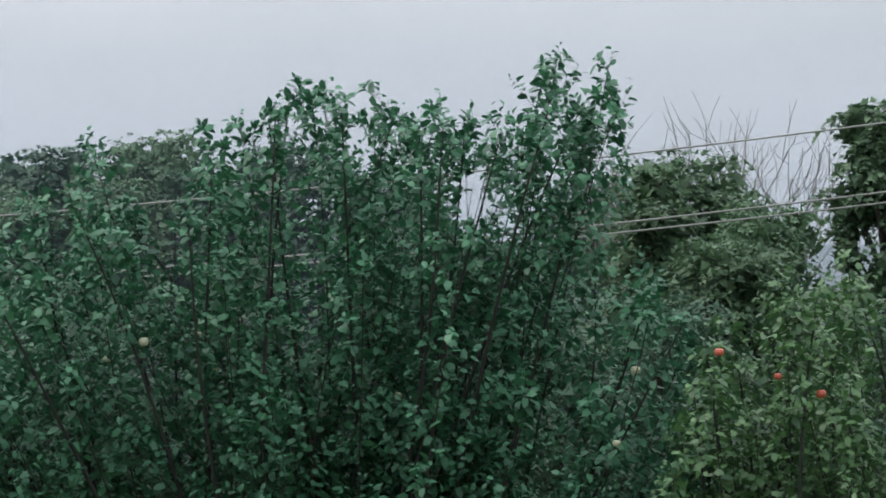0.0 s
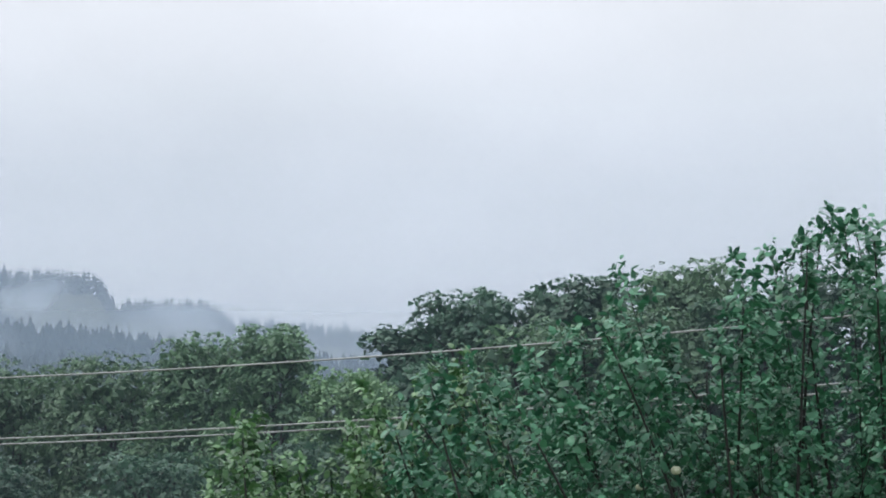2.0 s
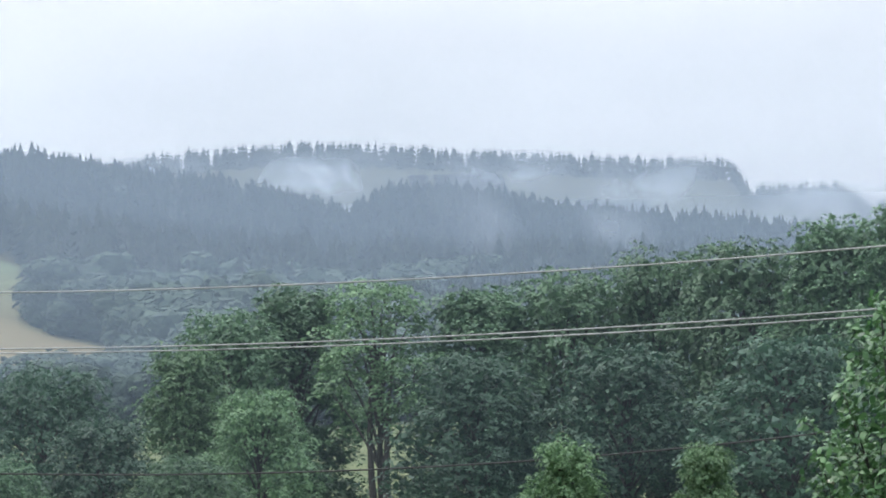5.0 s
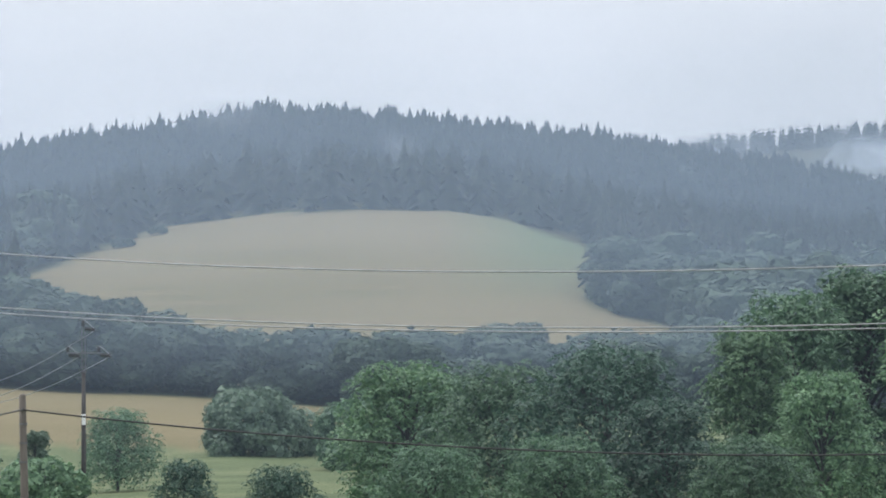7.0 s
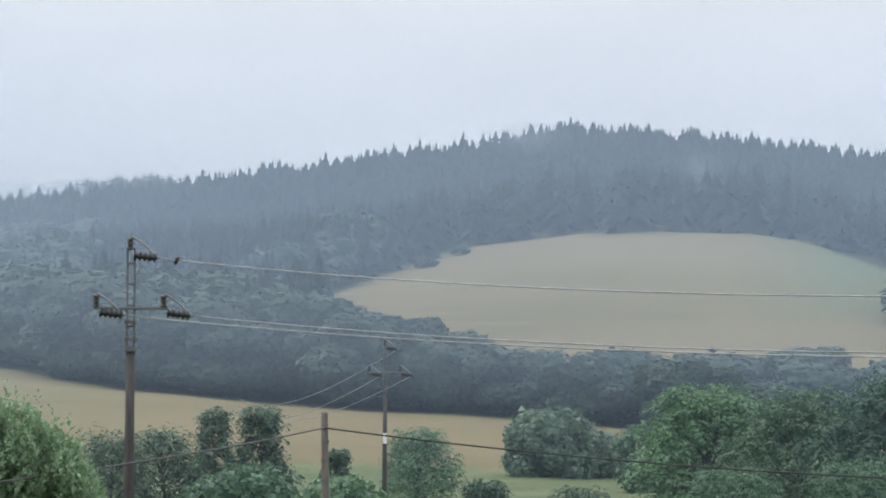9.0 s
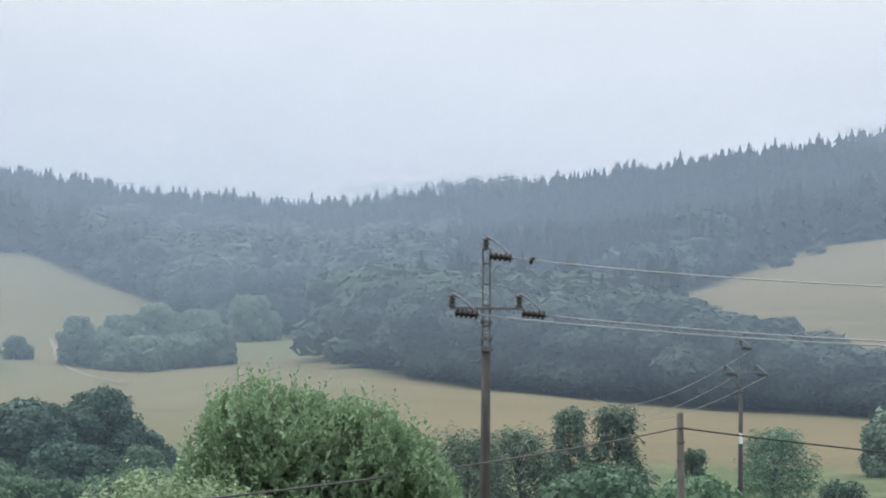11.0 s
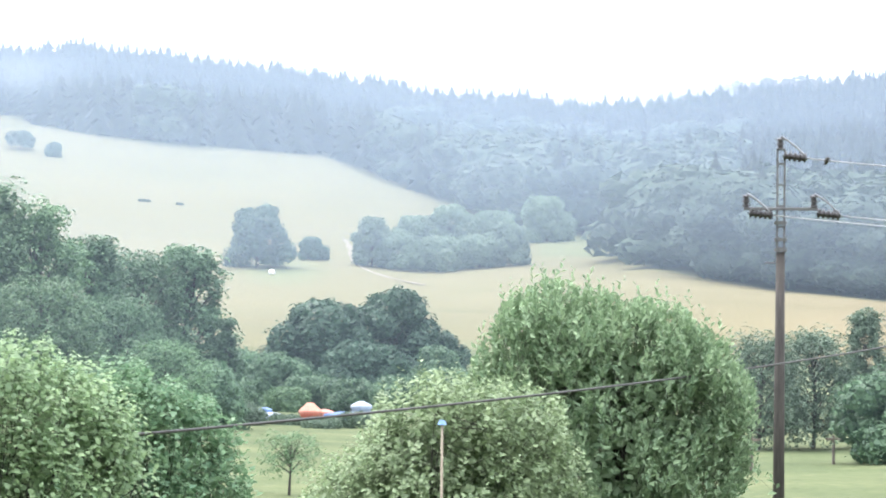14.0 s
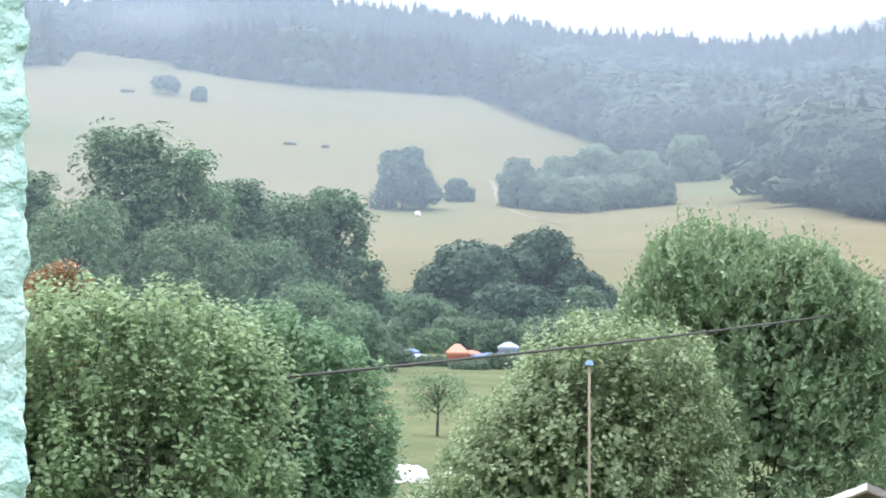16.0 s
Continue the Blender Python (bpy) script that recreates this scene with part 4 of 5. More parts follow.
def track():
    """A worn cart track that climbs the field beside the grove."""
    t = np.linspace(0, 1, 40)
    az = 17.1 + 0.6 * t + 0.15 * np.sin(5 * t) - 0.9 * (1 - t) ** 3
    el = 0.2 + 0.75 * t
    r = np.polyval(np.polyfit(t, [reach(a, e) for a, e in zip(az, el)], 3), t)
    V, half = [], 0.5 + 0.2 * np.sin(np.arange(40))
    for k in range(40):
        for sgn in (-1, 0, 1):
            a = az[k] + sgn * math.degrees(half[k] / r[k])
            V.append((*heading(a, 0, r[k]).xy, float(ground_z(a, r[k])) + 0.09 + (0.02 if sgn == 0 else 0)))
    F = [(3 * k + j, 3 * k + j + 1, 3 * k + j + 4, 3 * k + j + 3) for k in range(39) for j in (0, 1)]
    tagged(part_np("track", V, F, BARE_SOIL, smooth=True), "pale worn cart track climbing the field beside the grove", "track", kind="structure")


BARE_SOIL = rough_material("bare_soil", (0.13, 0.115, 0.078), (0.16, 0.138, 0.094), 0.6, bump=0.5)
track()


def bale(az, foot):
    r = reach(az, foot)
    p = heading(az, 0, r)
    bm = bmesh.new()
    bmesh.ops.create_cone(bm, cap_ends=True, segments=20, radius1=0.45, radius2=0.45, depth=0.9, matrix=Matrix.Rotation(radians(90), 4, "Y") @ Matrix.Rotation(0.3, 4, "X"))
    bmesh.ops.bevel(bm, geom=[e for e in bm.edges if len(e.link_faces) == 2 and e.calc_face_angle() > 1], offset=0.09, segments=2, affect="EDGES")
    ob = part("wrapped_bale", bm, WHITE_SHEET)
    ob.location = (p.x, p.y, float(ground_z(az, r)) + 0.42)
    tagged(ob, "white wrapped hay bale lying below the solitary tree", "hay bale")


bale(18.76, 0.36)


# ---- shrubs and fruit trees of the garden, grown shoot by shoot ----
def blade_leaves(rng, at, along, up, size, wide=0.5, curl=0.25):
    """Folded pointed leaves of four triangles."""
    n = len(at)
    along = along / (np.linalg.norm(along, axis=1)[:, None] + 1e-9)
    side = np.cross(along, up)
    side /= np.linalg.norm(side, axis=1)[:, None] + 1e-9
    nor = np.cross(side, along)
    s = (size * rng.uniform(0.6, 1.2, n))[:, None]
    b = at + along * s * 0.12
    w1, w2 = side * s * wide * 0.46, side * s * wide * 0.47
    lift = nor * s * 0.13
    v = np.stack([b, b + along * s * 0.28 + w1 + lift, b + along * s * 0.28 - w1 + lift, b + along * s * 0.72 + w2 + lift * 0.3 - nor * s * curl * 0.4,
                  b + along * s * 0.72 - w2 + lift * 0.3 - nor * s * curl * 0.4, b + along * s - nor * s * curl], 1).reshape(-1, 3)
    k = np.arange(n)[:, None] * 6
    f = np.concatenate([k + [0, 2, 1], k + [1, 2, 4], k + [1, 4, 3], k + [3, 4, 5]], 1).reshape(-1, 3)
    return v, f


def shoots(rng, tip, way, length, per, leaf, wide, splay, facing, plain=False):
    """Thin shoots that end at the tips given, with leaves in a spiral along them."""
    n = len(tip)
    way = way / np.linalg.norm(way, axis=1)[:, None]
    u = np.tile(np.linspace(0.04, 1.0, per), (n, 1)) + rng.uniform(-0.03, 0.03, (n, per))
    sway = np.cross(way, rng.normal(size=(n, 3))) * 0.12
    bend = (sway[:, None] * np.sin(u * 3.0)[..., None]) * length[:, None, None]
    at = tip[:, None] - way[:, None] * ((1 - u) * length[:, None])[..., None] + bend
    ang = np.arange(per)[None] * 2.4 + rng.uniform(0, 6.28, (n, 1))
    ref = np.where(np.abs(way[:, 2:3]) > 0.9, [[1.0, 0, 0]], [[0, 0, 1.0]])
    a = np.cross(way, ref)
    a /= np.linalg.norm(a, axis=1)[:, None]
    b = np.cross(way, a)
    out = np.cos(ang)[..., None] * a[:, None] + np.sin(ang)[..., None] * b[:, None]
    al = (way[:, None] * (1 - splay) + out * splay + rng.normal(size=(n, per, 3)) * 0.22).reshape(-1, 3)
    up = (facing[:, None] * 0.6 + [0, 0, 0.75] + rng.normal(size=(n, per, 3)) * 0.4).reshape(-1, 3)
    size = np.repeat(leaf * (1.15 - 0.55 * np.linspace(0, 1, per) ** 3)[None], n, 0).ravel()
    lv = leaves(rng, at.reshape(-1, 3), size, up, wide, 0.3, al, 0.0) if plain else blade_leaves(rng, at.reshape(-1, 3), al, up, size, wide)
    # stems: three-sided tapers, all in one array
    p0, p1 = tip - way * length[:, None], tip
    rad = 0.002 + 0.002 * length
    ring = []
    for q in range(3):
        g = a * math.cos(q * 2.094) + b * math.sin(q * 2.094)
        ring.append(p0 + g * rad[:, None])
    ring.append(p1)
    v = np.stack(ring, 1).reshape(-1, 3)
    k = np.arange(n)[:, None] * 4
    f = np.concatenate([k + [0, 1, 3], k + [1, 2, 3], k + [2, 0, 3]], 1).reshape(-1, 3)
    return lv, (v, f), p0


def grown(name, label, category, root_az, root_r, top, spans, depth, count, length, per, leaf, mat, wide=0.5, splay=0.6, upright=0.6, limbs=9, floor_el=-5.0, seed=1,
          lift=0.0, trunk_r=0.09, rag=0.12, crest=120, leaders=(), bunch=26, plain=False, lumpy=0.0):
    """A many-stemmed shrub or fruit tree: shoots fill its outline, bunched round limbs that rise from the root."""
    rng = np.random.default_rng(seed)
    outline, wave = top, rng.uniform(0, 6.28, 4)
    top = lambda q: outline(q) - lumpy * np.abs(np.sin(q * 2.9 + wave[0]) * 0.6 + np.sin(q * 6.7 + wave[1]) * 0.5 + np.sin(q * 14 + wave[2]) * 0.35)  # noqa: E731
    x, y, z = on_ground(root_az, root_r)
    root = np.array([x, y, z])
    az = rng.uniform(spans[0], spans[1], count * 3)
    hi = top(az) - np.abs(rng.normal(0, rag, len(az)))
    el = floor_el + (hi - floor_el) * rng.random(len(az)) ** 0.6
    mid, half = (spans[0] + spans[1]) / 2, (spans[1] - spans[0]) / 2
    room = depth * np.sqrt(np.clip(1 - ((az - mid) / (half * 1.08)) ** 2, 0.05, 1)) * np.sqrt(np.clip((hi + 1.2 - el) / (hi + 1.2 - floor_el) + 0.25, 0.1, 1))
    r = root_r + room * rng.uniform(-1, 1, len(az))
    az, el, r = az[:count], el[:count], r[:count]
    # the uppermost shoots, close under the outline, and single long leaders
    ca = rng.uniform(spans[0], spans[1], crest)
    ce = top(ca) - np.abs(rng.normal(0, 0.05, crest))
    az, el = np.concatenate([az, ca, [q[0] for q in leaders]]), np.concatenate([el, ce, [q[1] for q in leaders]])
    r = np.concatenate([r, root_r + 0.4 * depth * rng.uniform(-1, 1, crest), np.full(len(leaders), root_r - 0.3)])
    a, e = np.radians(az), np.radians(el)
    tip = np.stack([-np.sin(a) * r, np.cos(a) * r, EYE.z + r * np.tan(e)], 1)
    # shoots bunch into rounded sprays with hollows between them
    body = len(tip) - crest - len(leaders)
    heads = tip[rng.choice(body, max(6, body // bunch), replace=False)]
    near_head = heads[np.argmin(((tip[:, None] - heads[None]) ** 2).sum(-1), 1)]
    tip[:body] = near_head[:body] + (tip[:body] - near_head[:body]) * 0.72
    out = tip - (root + [0, 0, 0.35 * (tip[:, 2].max() - z)])
    out /= np.linalg.norm(out, axis=1)[:, None]
    # leaves turn to the open air: out of their spray, away from the heart of the plant, and to the sky
    heart = root + [0, 0, 0.45 * (tip[:, 2].max() - z)]
    facing = (tip - heart) * [1, 1, 0.6]
    facing /= np.linalg.norm(facing, axis=1)[:, None]
    local_out = tip - near_head + [0, 0, 0.5 * length]
    local_out /= np.linalg.norm(local_out, axis=1)[:, None] + 1e-6
    facing = facing * 0.4 + local_out * 0.7
    way = out * (1 - upright) + [0, 0, upright] + rng.normal(size=out.shape) * 0.28
    ln = length * rng.uniform(0.6, 1.4, len(tip))
    way[len(tip) - len(leaders) - crest:] = way[len(tip) - len(leaders) - crest:] * 0.45 + [0, 0, 0.6]
    if leaders:
        ln[-len(leaders):] = [q[2] for q in leaders]
        way[-len(leaders):] = way[-len(leaders):] * 0.12 + [0, 0, 1.0]
    lv, stems, base = shoots(rng, tip, way, ln, per, leaf, wide, splay, facing, plain)
    plant_ob = thing(name, tuple(root), label, category)
    def local(v):
        return v - root
    deep = rng.choice(len(tip), min(len(tip), 1400 + len(tip) // 2), replace=False)
    core = heart + (tip[deep] - heart) * rng.uniform(0.35, 0.72, (len(deep), 1))
    inner = leaves(rng, core, np.full(len(deep), leaf * 1.8), up=facing[deep], wide=0.9, along=np.cross(facing[deep], rng.normal(size=(len(deep), 3))))
    lv = join([lv, inner])
    part_np("foliage", local(lv[0]), lv[1], mat, plant_ob)
    part_np("shoot_wood", local(stems[0]), stems[1], BARK, plant_ob)
    # limbs from the root to the middle of their shoots, twigs to every third shoot
    nodes = base[rng.choice(len(base), limbs, replace=False)]
    nodes = nodes[np.argsort(nodes[:, 2])]
    fork = root + [0, 0, lift]
    t = np.linspace(0, 1, 8)[:, None]
    for nd in nodes:
        ctrl = fork + (nd - fork) * [0.55, 0.55, 0.35] + rng.normal(size=3) * 0.05 * np.linalg.norm(nd - fork)
        path = (1 - t) ** 2 * fork + 2 * t * (1 - t) * ctrl + t * t * nd
        part_np("limb", local(tube(path, np.linspace(trunk_r * 0.36, 0.006, 8), 6)[0]), tube(path, np.linspace(trunk_r * 0.36, 0.006, 8), 6)[1], BARK, plant_ob, smooth=True)
    tw = []
    near = np.argmin(((base[:, None] - nodes[None]) ** 2).sum(-1), 1)
    for i in range(0, len(base), 7):
        nd = nodes[near[i]]
        ctrl = fork + (nd - fork) * [0.55, 0.55, 0.35]
        u = rng.uniform(0.55, 1.0)
        p = (1 - u) ** 2 * fork + 2 * u * (1 - u) * ctrl + u * u * nd
        m2 = (p + base[i]) / 2 - [0, 0, 0.08]
        tw.append(tube([p, m2, base[i]], (0.007, 0.006, 0.004), 3))
    v, f = join(tw)
    part_np("twig_wood", local(v), f, BARK, plant_ob)
    return plant_ob


def fruit_tree(label, category, root_az, root_r, top, spans, depth, limbs, filler, leaf, mat, wide=0.52, splay=0.62, low=-4.2, seed=1, fruit=0, fruit_mat=None, lift=1.4, trunk_r=0.11, gap=(),
               leaders=(), shoot=0.34, every=0.105, name="apple_tree"):
    """A fruit tree pruned to a fork: many upright limbs, each set with short leafy shoots up to its tip."""
    rng = np.random.default_rng(seed)
    x, y, z = on_ground(root_az, root_r)
    root, fork = np.array([x, y, z]), np.array([x, y, z + lift])
    wide_az = np.linspace(spans[0], spans[1], limbs + 2)[1:-1] + rng.normal(0, 0.14, limbs)
    tips = [(a, float(top(a)) - 0.3 - abs(rng.normal(0, 0.14)), rng.uniform(-1.0, 0.3)) for a in wide_az]
    tips += [(a, e - 0.3, -rng.uniform(0.2, 0.8)) for a, e in leaders]
    for a in rng.uniform(spans[0], spans[1], filler):
        hi = float(top(a)) - 0.5
        tips.append((a, low + 1.2 + (hi - low - 1.2) * rng.random() ** 0.75, rng.uniform(-1, 1)))
    starts, ways, lens = [], [], []
    plant_ob = thing(name, tuple(root), label, category)
    twigs = []
    for k, (a, e, d) in enumerate(tips):
        r = root_r + d * depth
        q = np.array([*heading(a, 0, r).xy, EYE.z + r * math.tan(radians(e))])
        t = np.linspace(0, 1, 14)[:, None]
        # the limb leaves the fork sideways and turns upright
        ctrl = np.array([fork[0] + (q[0] - fork[0]) * 0.5, fork[1] + (q[1] - fork[1]) * 0.6, fork[2] + 0.5 * (q[2] - fork[2])]) + rng.normal(size=3) * [0.55, 0.4, 0.1]
        path = (1 - t) ** 2 * fork + 2 * t * (1 - t) * ctrl + t * t * q
        path += np.sin(t * rng.uniform(6, 13) + k) * rng.normal(size=3) * 0.07 * [1, 1, 0] * t * (1.15 - t)
        rad = np.linspace(1, 0.12, 14) * (0.032 if k < limbs else 0.014)
        tv, tf = tube(path, rad, 6)
        if k < limbs:
            part_np("limb", tv - root, tf, TWIG, plant_ob, smooth=True)
        else:
            twigs.append((tv, tf))
        seg = np.linalg.norm(np.diff(path, axis=0), axis=1)
        run = np.concatenate([[0], np.cumsum(seg)])
        total = run[-1]
        reach_down = min(total * 0.75, (EYE.z + r * math.tan(radians(e)) - (EYE.z + r * math.tan(radians(low)))) * 1.05)
        ang = rng.uniform(0, 6.28)
        for back in np.arange(0.02, reach_down, every):
            at = np.array([np.interp(total - back, run, path[:, c]) for c in range(3)])
            dr = np.array([np.interp(max(0, total - back - 0.1), run, path[:, c]) for c in range(3)])
            axis = (at - dr) / (np.linalg.norm(at - dr) + 1e-9)
            ang += 2.4
            out = np.array([math.cos(ang), math.sin(ang), 0.0])
            if k < limbs and back > 0.5 and (out[0] * at[0] + out[1] * at[1]) / math.hypot(at[0], at[1]) < -0.1 and rng.random() < 0.7:
                continue
            ln = shoot * rng.uniform(0.55, 1.3) * min(1.0, 0.28 + back / 0.9)
            way = axis * 0.55 + out * 0.8 + rng.normal(size=3) * 0.12 + [0, 0, 0.15]
            way /= np.linalg.norm(way)
            starts.append(at)
            ways.append(way)
            lens.append(ln)
        # the bare end of the limb is itself a leafy shoot
        end = path[-1] - path[-3]
        end /= np.linalg.norm(end)
        starts.append(path[-1] - end * 0.24)
        ways.append(end + rng.normal(size=3) * 0.05)
        lens.append(0.34)
    starts, ways, lens = np.array(starts), np.array(ways), np.array(lens)
    tip = starts + ways / np.linalg.norm(ways, axis=1)[:, None] * lens[:, None]
    rel = tip - np.array(EYE)
    t_az = np.degrees(np.arctan2(-rel[:, 0], rel[:, 1]))
    t_el = np.degrees(np.arctan2(rel[:, 2], np.hypot(rel[:, 0], rel[:, 1])))
    ok = np.ones(len(tip), bool)
    for g in gap:
        ok &= ((t_az - g[0]) / g[2]) ** 2 + ((t_el - g[1]) / g[3]) ** 2 > rng.uniform(0.5, 1.2, len(tip))
    starts, ways, lens, tip = starts[ok], ways[ok], lens[ok], tip[ok]
    facing = ways / np.linalg.norm(ways, axis=1)[:, None] * [1, 1, 0.3]
    lv, stems, base = shoots(rng, tip, ways, lens, 13, leaf, wide, splay, facing)
    part_np("foliage", lv[0] - root, lv[1], mat, plant_ob)
    part_np("shoot_wood", stems[0] - root, stems[1], TWIG, plant_ob)
    tv, tf = join(twigs)
    part_np("twig_wood", tv - root, tf, TWIG, plant_ob)
    part_np("trunk", *tube([(0, 0, -0.15), (0.02, 0.01, lift * 0.5), (0, 0, lift + 0.1)], (trunk_r * 1.25, trunk_r, trunk_r * 0.85), 9), BARK, plant_ob, smooth=True)
    hang = np.where((tip[:, 2] < EYE.z + 0.35) & (tip[:, 2] > EYE.z - 1.0))[0]
    for i in rng.choice(hang, min(fruit, len(hang)), replace=False):
        bm = bmesh.new()
        bmesh.ops.create_icosphere(bm, subdivisions=2, radius=0.026 * rng.uniform(0.85, 1.15))
        for q in bm.verts:
            d = math.hypot(q.co.x, q.co.y)
            q.co.z -= 0.012 * math.exp(-(d / 0.012) ** 2) * (1 if q.co.z > 0 else -0.5)
        fr = part("fruit", bm, fruit_mat or FRUIT, plant_ob)
        toward = np.array(EYE) - tip[i]
        fr.location = Vector(tip[i] - root + toward / np.linalg.norm(toward) * 0.1 - [0, 0, 0.05])
    return plant_ob


RUSTY = leaf_material("rusty_leaf", (0.14, 0.12, 0.06), (0.34, 0.19, 0.1))
RED_FRUIT = rough_material("red_apple", (0.35, 0.06, 0.04), (0.5, 0.12, 0.07), 20, roughness=0.4)
APPLE_TOP = curve([(-18.6, 1.2), (-19.2, 1.7), (-19.8, 2.4), (-20.5, 2.3), (-21.3, 2.5), (-22.0, 3.1), (-22.6, 3.2), (-22.95, 3.7), (-23.4, 3.2), (-23.85, 2.8), (-24.3, 2.7), (-24.7, 3.4), (-25.3, 4.2), (-25.6, 4.5),
                   (-26.3, 4.85), (-27.0, 4.75), (-27.6, 4.8), (-28.2, 4.4), (-28.8, 4.5), (-29.2, 4.4), (-29.65, 4.35), (-30.1, 4.15), (-30.4, 4.6), (-30.8, 4.7), (-31.2, 4.45), (-31.5, 4.6), (-31.75, 4.0),
                   (-31.9, 2.4), (-32.5, 1.4), (-33.0, 0.8), (-33.3, -0.2)])
fruit_tree("tall apple tree with dark green leaves and pale fruit", "apple tree", -27.0, 20.0, APPLE_TOP, (-33.2, -18.7), 1.5, 36, 205, 0.066, APPLE_LEAF, seed=21, fruit=24,
           gap=((-29.35, 3.0, 0.62, 0.5), (-29.0, 0.2, 0.35, 0.75), (-24.15, 2.1, 0.35, 0.6), (-32.2, 0.2, 0.2, 0.4)),
           leaders=[(-22.97, 4.05), (-24.85, 4.36), (-25.4, 4.45), (-26.32, 5.03), (-26.6, 4.8), (-27.0, 4.93), (-27.64, 4.97), (-28.2, 4.5), (-28.78, 4.68), (-29.16, 4.5), (-29.65, 4.46), (-30.1, 4.22), (-30.55, 5.35), (-30.7, 5.43),
                    (-30.85, 5.15), (-31.1, 4.6), (-31.55, 5.37), (-31.75, 4.85), (-31.4, 4.9), (-22.2, 3.27), (-21.3, 2.75), (-20.5, 2.6), (-19.8, 2.58)])
LEFT_TOP = curve([(-15.4, -0.9), (-15.7, -0.4), (-16.1, 1.0), (-16.7, 1.55), (-17.2, 1.2), (-17.7, 0.8), (-18.2, 1.5), (-18.7, 1.95), (-19.3, 1.5), (-19.7, 2.3), (-20.3, 2.5), (-20.9, 1.8), (-21.6, 0.9)])
fruit_tree("fruit tree with fresh green leaves in front of the tree belt", "fruit tree", -18.4, 22.0, LEFT_TOP, (-21.4, -15.5), 1.0, 16, 85, 0.066, YELLOW_LEAF, splay=0.75, seed=22, fruit=4, lift=1.0, trunk_r=0.08,
           leaders=[(-16.2, 1.18), (-16.55, 1.7), (-16.85, 1.72), (-18.7, 2.18), (-19.7, 2.5), (-20.2, 2.75), (-15.4, -0.35)], gap=((-20.3, -1.0, 0.3, 1.1),), name="plum_tree")
RIGHT_TOP = curve([(-32.4, -1.2), (-32.7, -0.4), (-33.3, 0.85), (-34.0, 1.3), (-34.4, 1.6), (-35.1, 1.8), (-35.5, 2.0), (-35.9, 1.4), (-36.4, 1.4), (-38.5, 1.2)])
fruit_tree("apple tree with yellowing leaves and a few red fruit", "apple tree", -35.6, 19.0, RIGHT_TOP, (-38.4, -32.5), 1.1, 17, 90, 0.062, YELLOW_LEAF, splay=0.78, seed=23, fruit=6, fruit_mat=RED_FRUIT, lift=0.9, trunk_r=0.08,
           leaders=[(-35.5, 2.1), (-34.4, 1.7), (-33.3, 0.95)])
DOME = curve([(10.6, -3.6), (10.75, -1.4), (11.05, -0.75), (12.0, -0.05), (12.8, 0.05), (13.5, 0.25), (14.2, 0.38), (14.8, 0.1), (15.1, -0.4), (15.4, -1.1), (15.6, -3.6)])
grown("shrub", "large domed green shrub with pointed leaves and upright shoots", "shrub", 13.1, 70.0, DOME, (10.7, 15.55), 2.7, 3100, 0.66, 11, 0.16, DOME_LEAF,
      wide=0.5, splay=0.45, upright=0.62, limbs=14, lift=0.1, floor_el=-5.6, seed=24, rag=0.1, trunk_r=0.07, crest=320, leaders=[(a, float(DOME(a)) + 0.1 + 0.1 * (k % 3), 0.7) for k, a in enumerate(np.linspace(10.95, 15.3, 26))], bunch=40, plain=True, lumpy=0.09)
OLIVE_TOP = curve([(13.3, -3.2), (13.6, -2.3), (14.0, -1.5), (15.0, -1.25), (16.0, -1.12), (16.6, -1.25), (17.0, -1.6), (17.2, -2.2), (17.7, -2.6), (18.1, -3.0), (18.6, -3.7), (19.0, -4.4), (19.6, -5.2)])
grown("shrub", "broad olive-green garden shrub with yellowing leaves", "shrub", 16.2, 62.0, OLIVE_TOP, (13.3, 19.6), 2.4, 2700, 0.6, 12, 0.12, OLIVE_LEAF,
      wide=0.7, splay=0.8, upright=0.35, limbs=14, lift=0.1, floor_el=-5.5, seed=25, rag=0.12, trunk_r=0.06, crest=240, leaders=[(a, float(OLIVE_TOP(a)) + 0.06 + 0.07 * (k % 3), 0.6) for k, a in enumerate(np.linspace(13.9, 18.4, 16))], plain=True, lumpy=0.16)
NEAR_TOP = curve([(20.6, -3.0), (21.0, -1.6), (21.6, -0.95), (22.4, -0.55), (23.0, -0.5), (23.6, -0.65), (24.3, -0.45), (24.9, -0.5), (26.0, -0.7), (27.5, -1.0)])
grown("shrub", "large dense green garden shrub beside the house", "shrub", 23.9, 38.0, NEAR_TOP, (20.7, 27.5), 1.6, 2500, 0.45, 13, 0.088, GARDEN_LEAF,
      wide=0.62, splay=0.85, upright=0.3, limbs=12, lift=0.1, floor_el=-6.5, seed=26, trunk_r=0.06, lumpy=0.28, bunch=40)
SIDE_TOP = curve([(18.9, -5.0), (19.0, -2.9), (19.3, -2.0), (20.1, -1.35), (20.8, -1.0), (21.6, -0.9), (22.4, -1.0)])
grown("shrub", "dense dark green garden shrub growing into its neighbour", "shrub", 20.8, 47.0, SIDE_TOP, (18.95, 22.4), 1.6, 1500, 0.5, 12, 0.1, SIDE_LEAF,
      wide=0.75, splay=0.85, upright=0.3, limbs=10, lift=0.1, floor_el=-6.0, seed=27, trunk_r=0.06, lumpy=0.25, plain=True, bunch=40)
RUST_TOP = curve([(24.0, -1.0), (24.4, -0.35), (24.8, -0.4), (25.3, -0.65), (25.6, -1.0)])
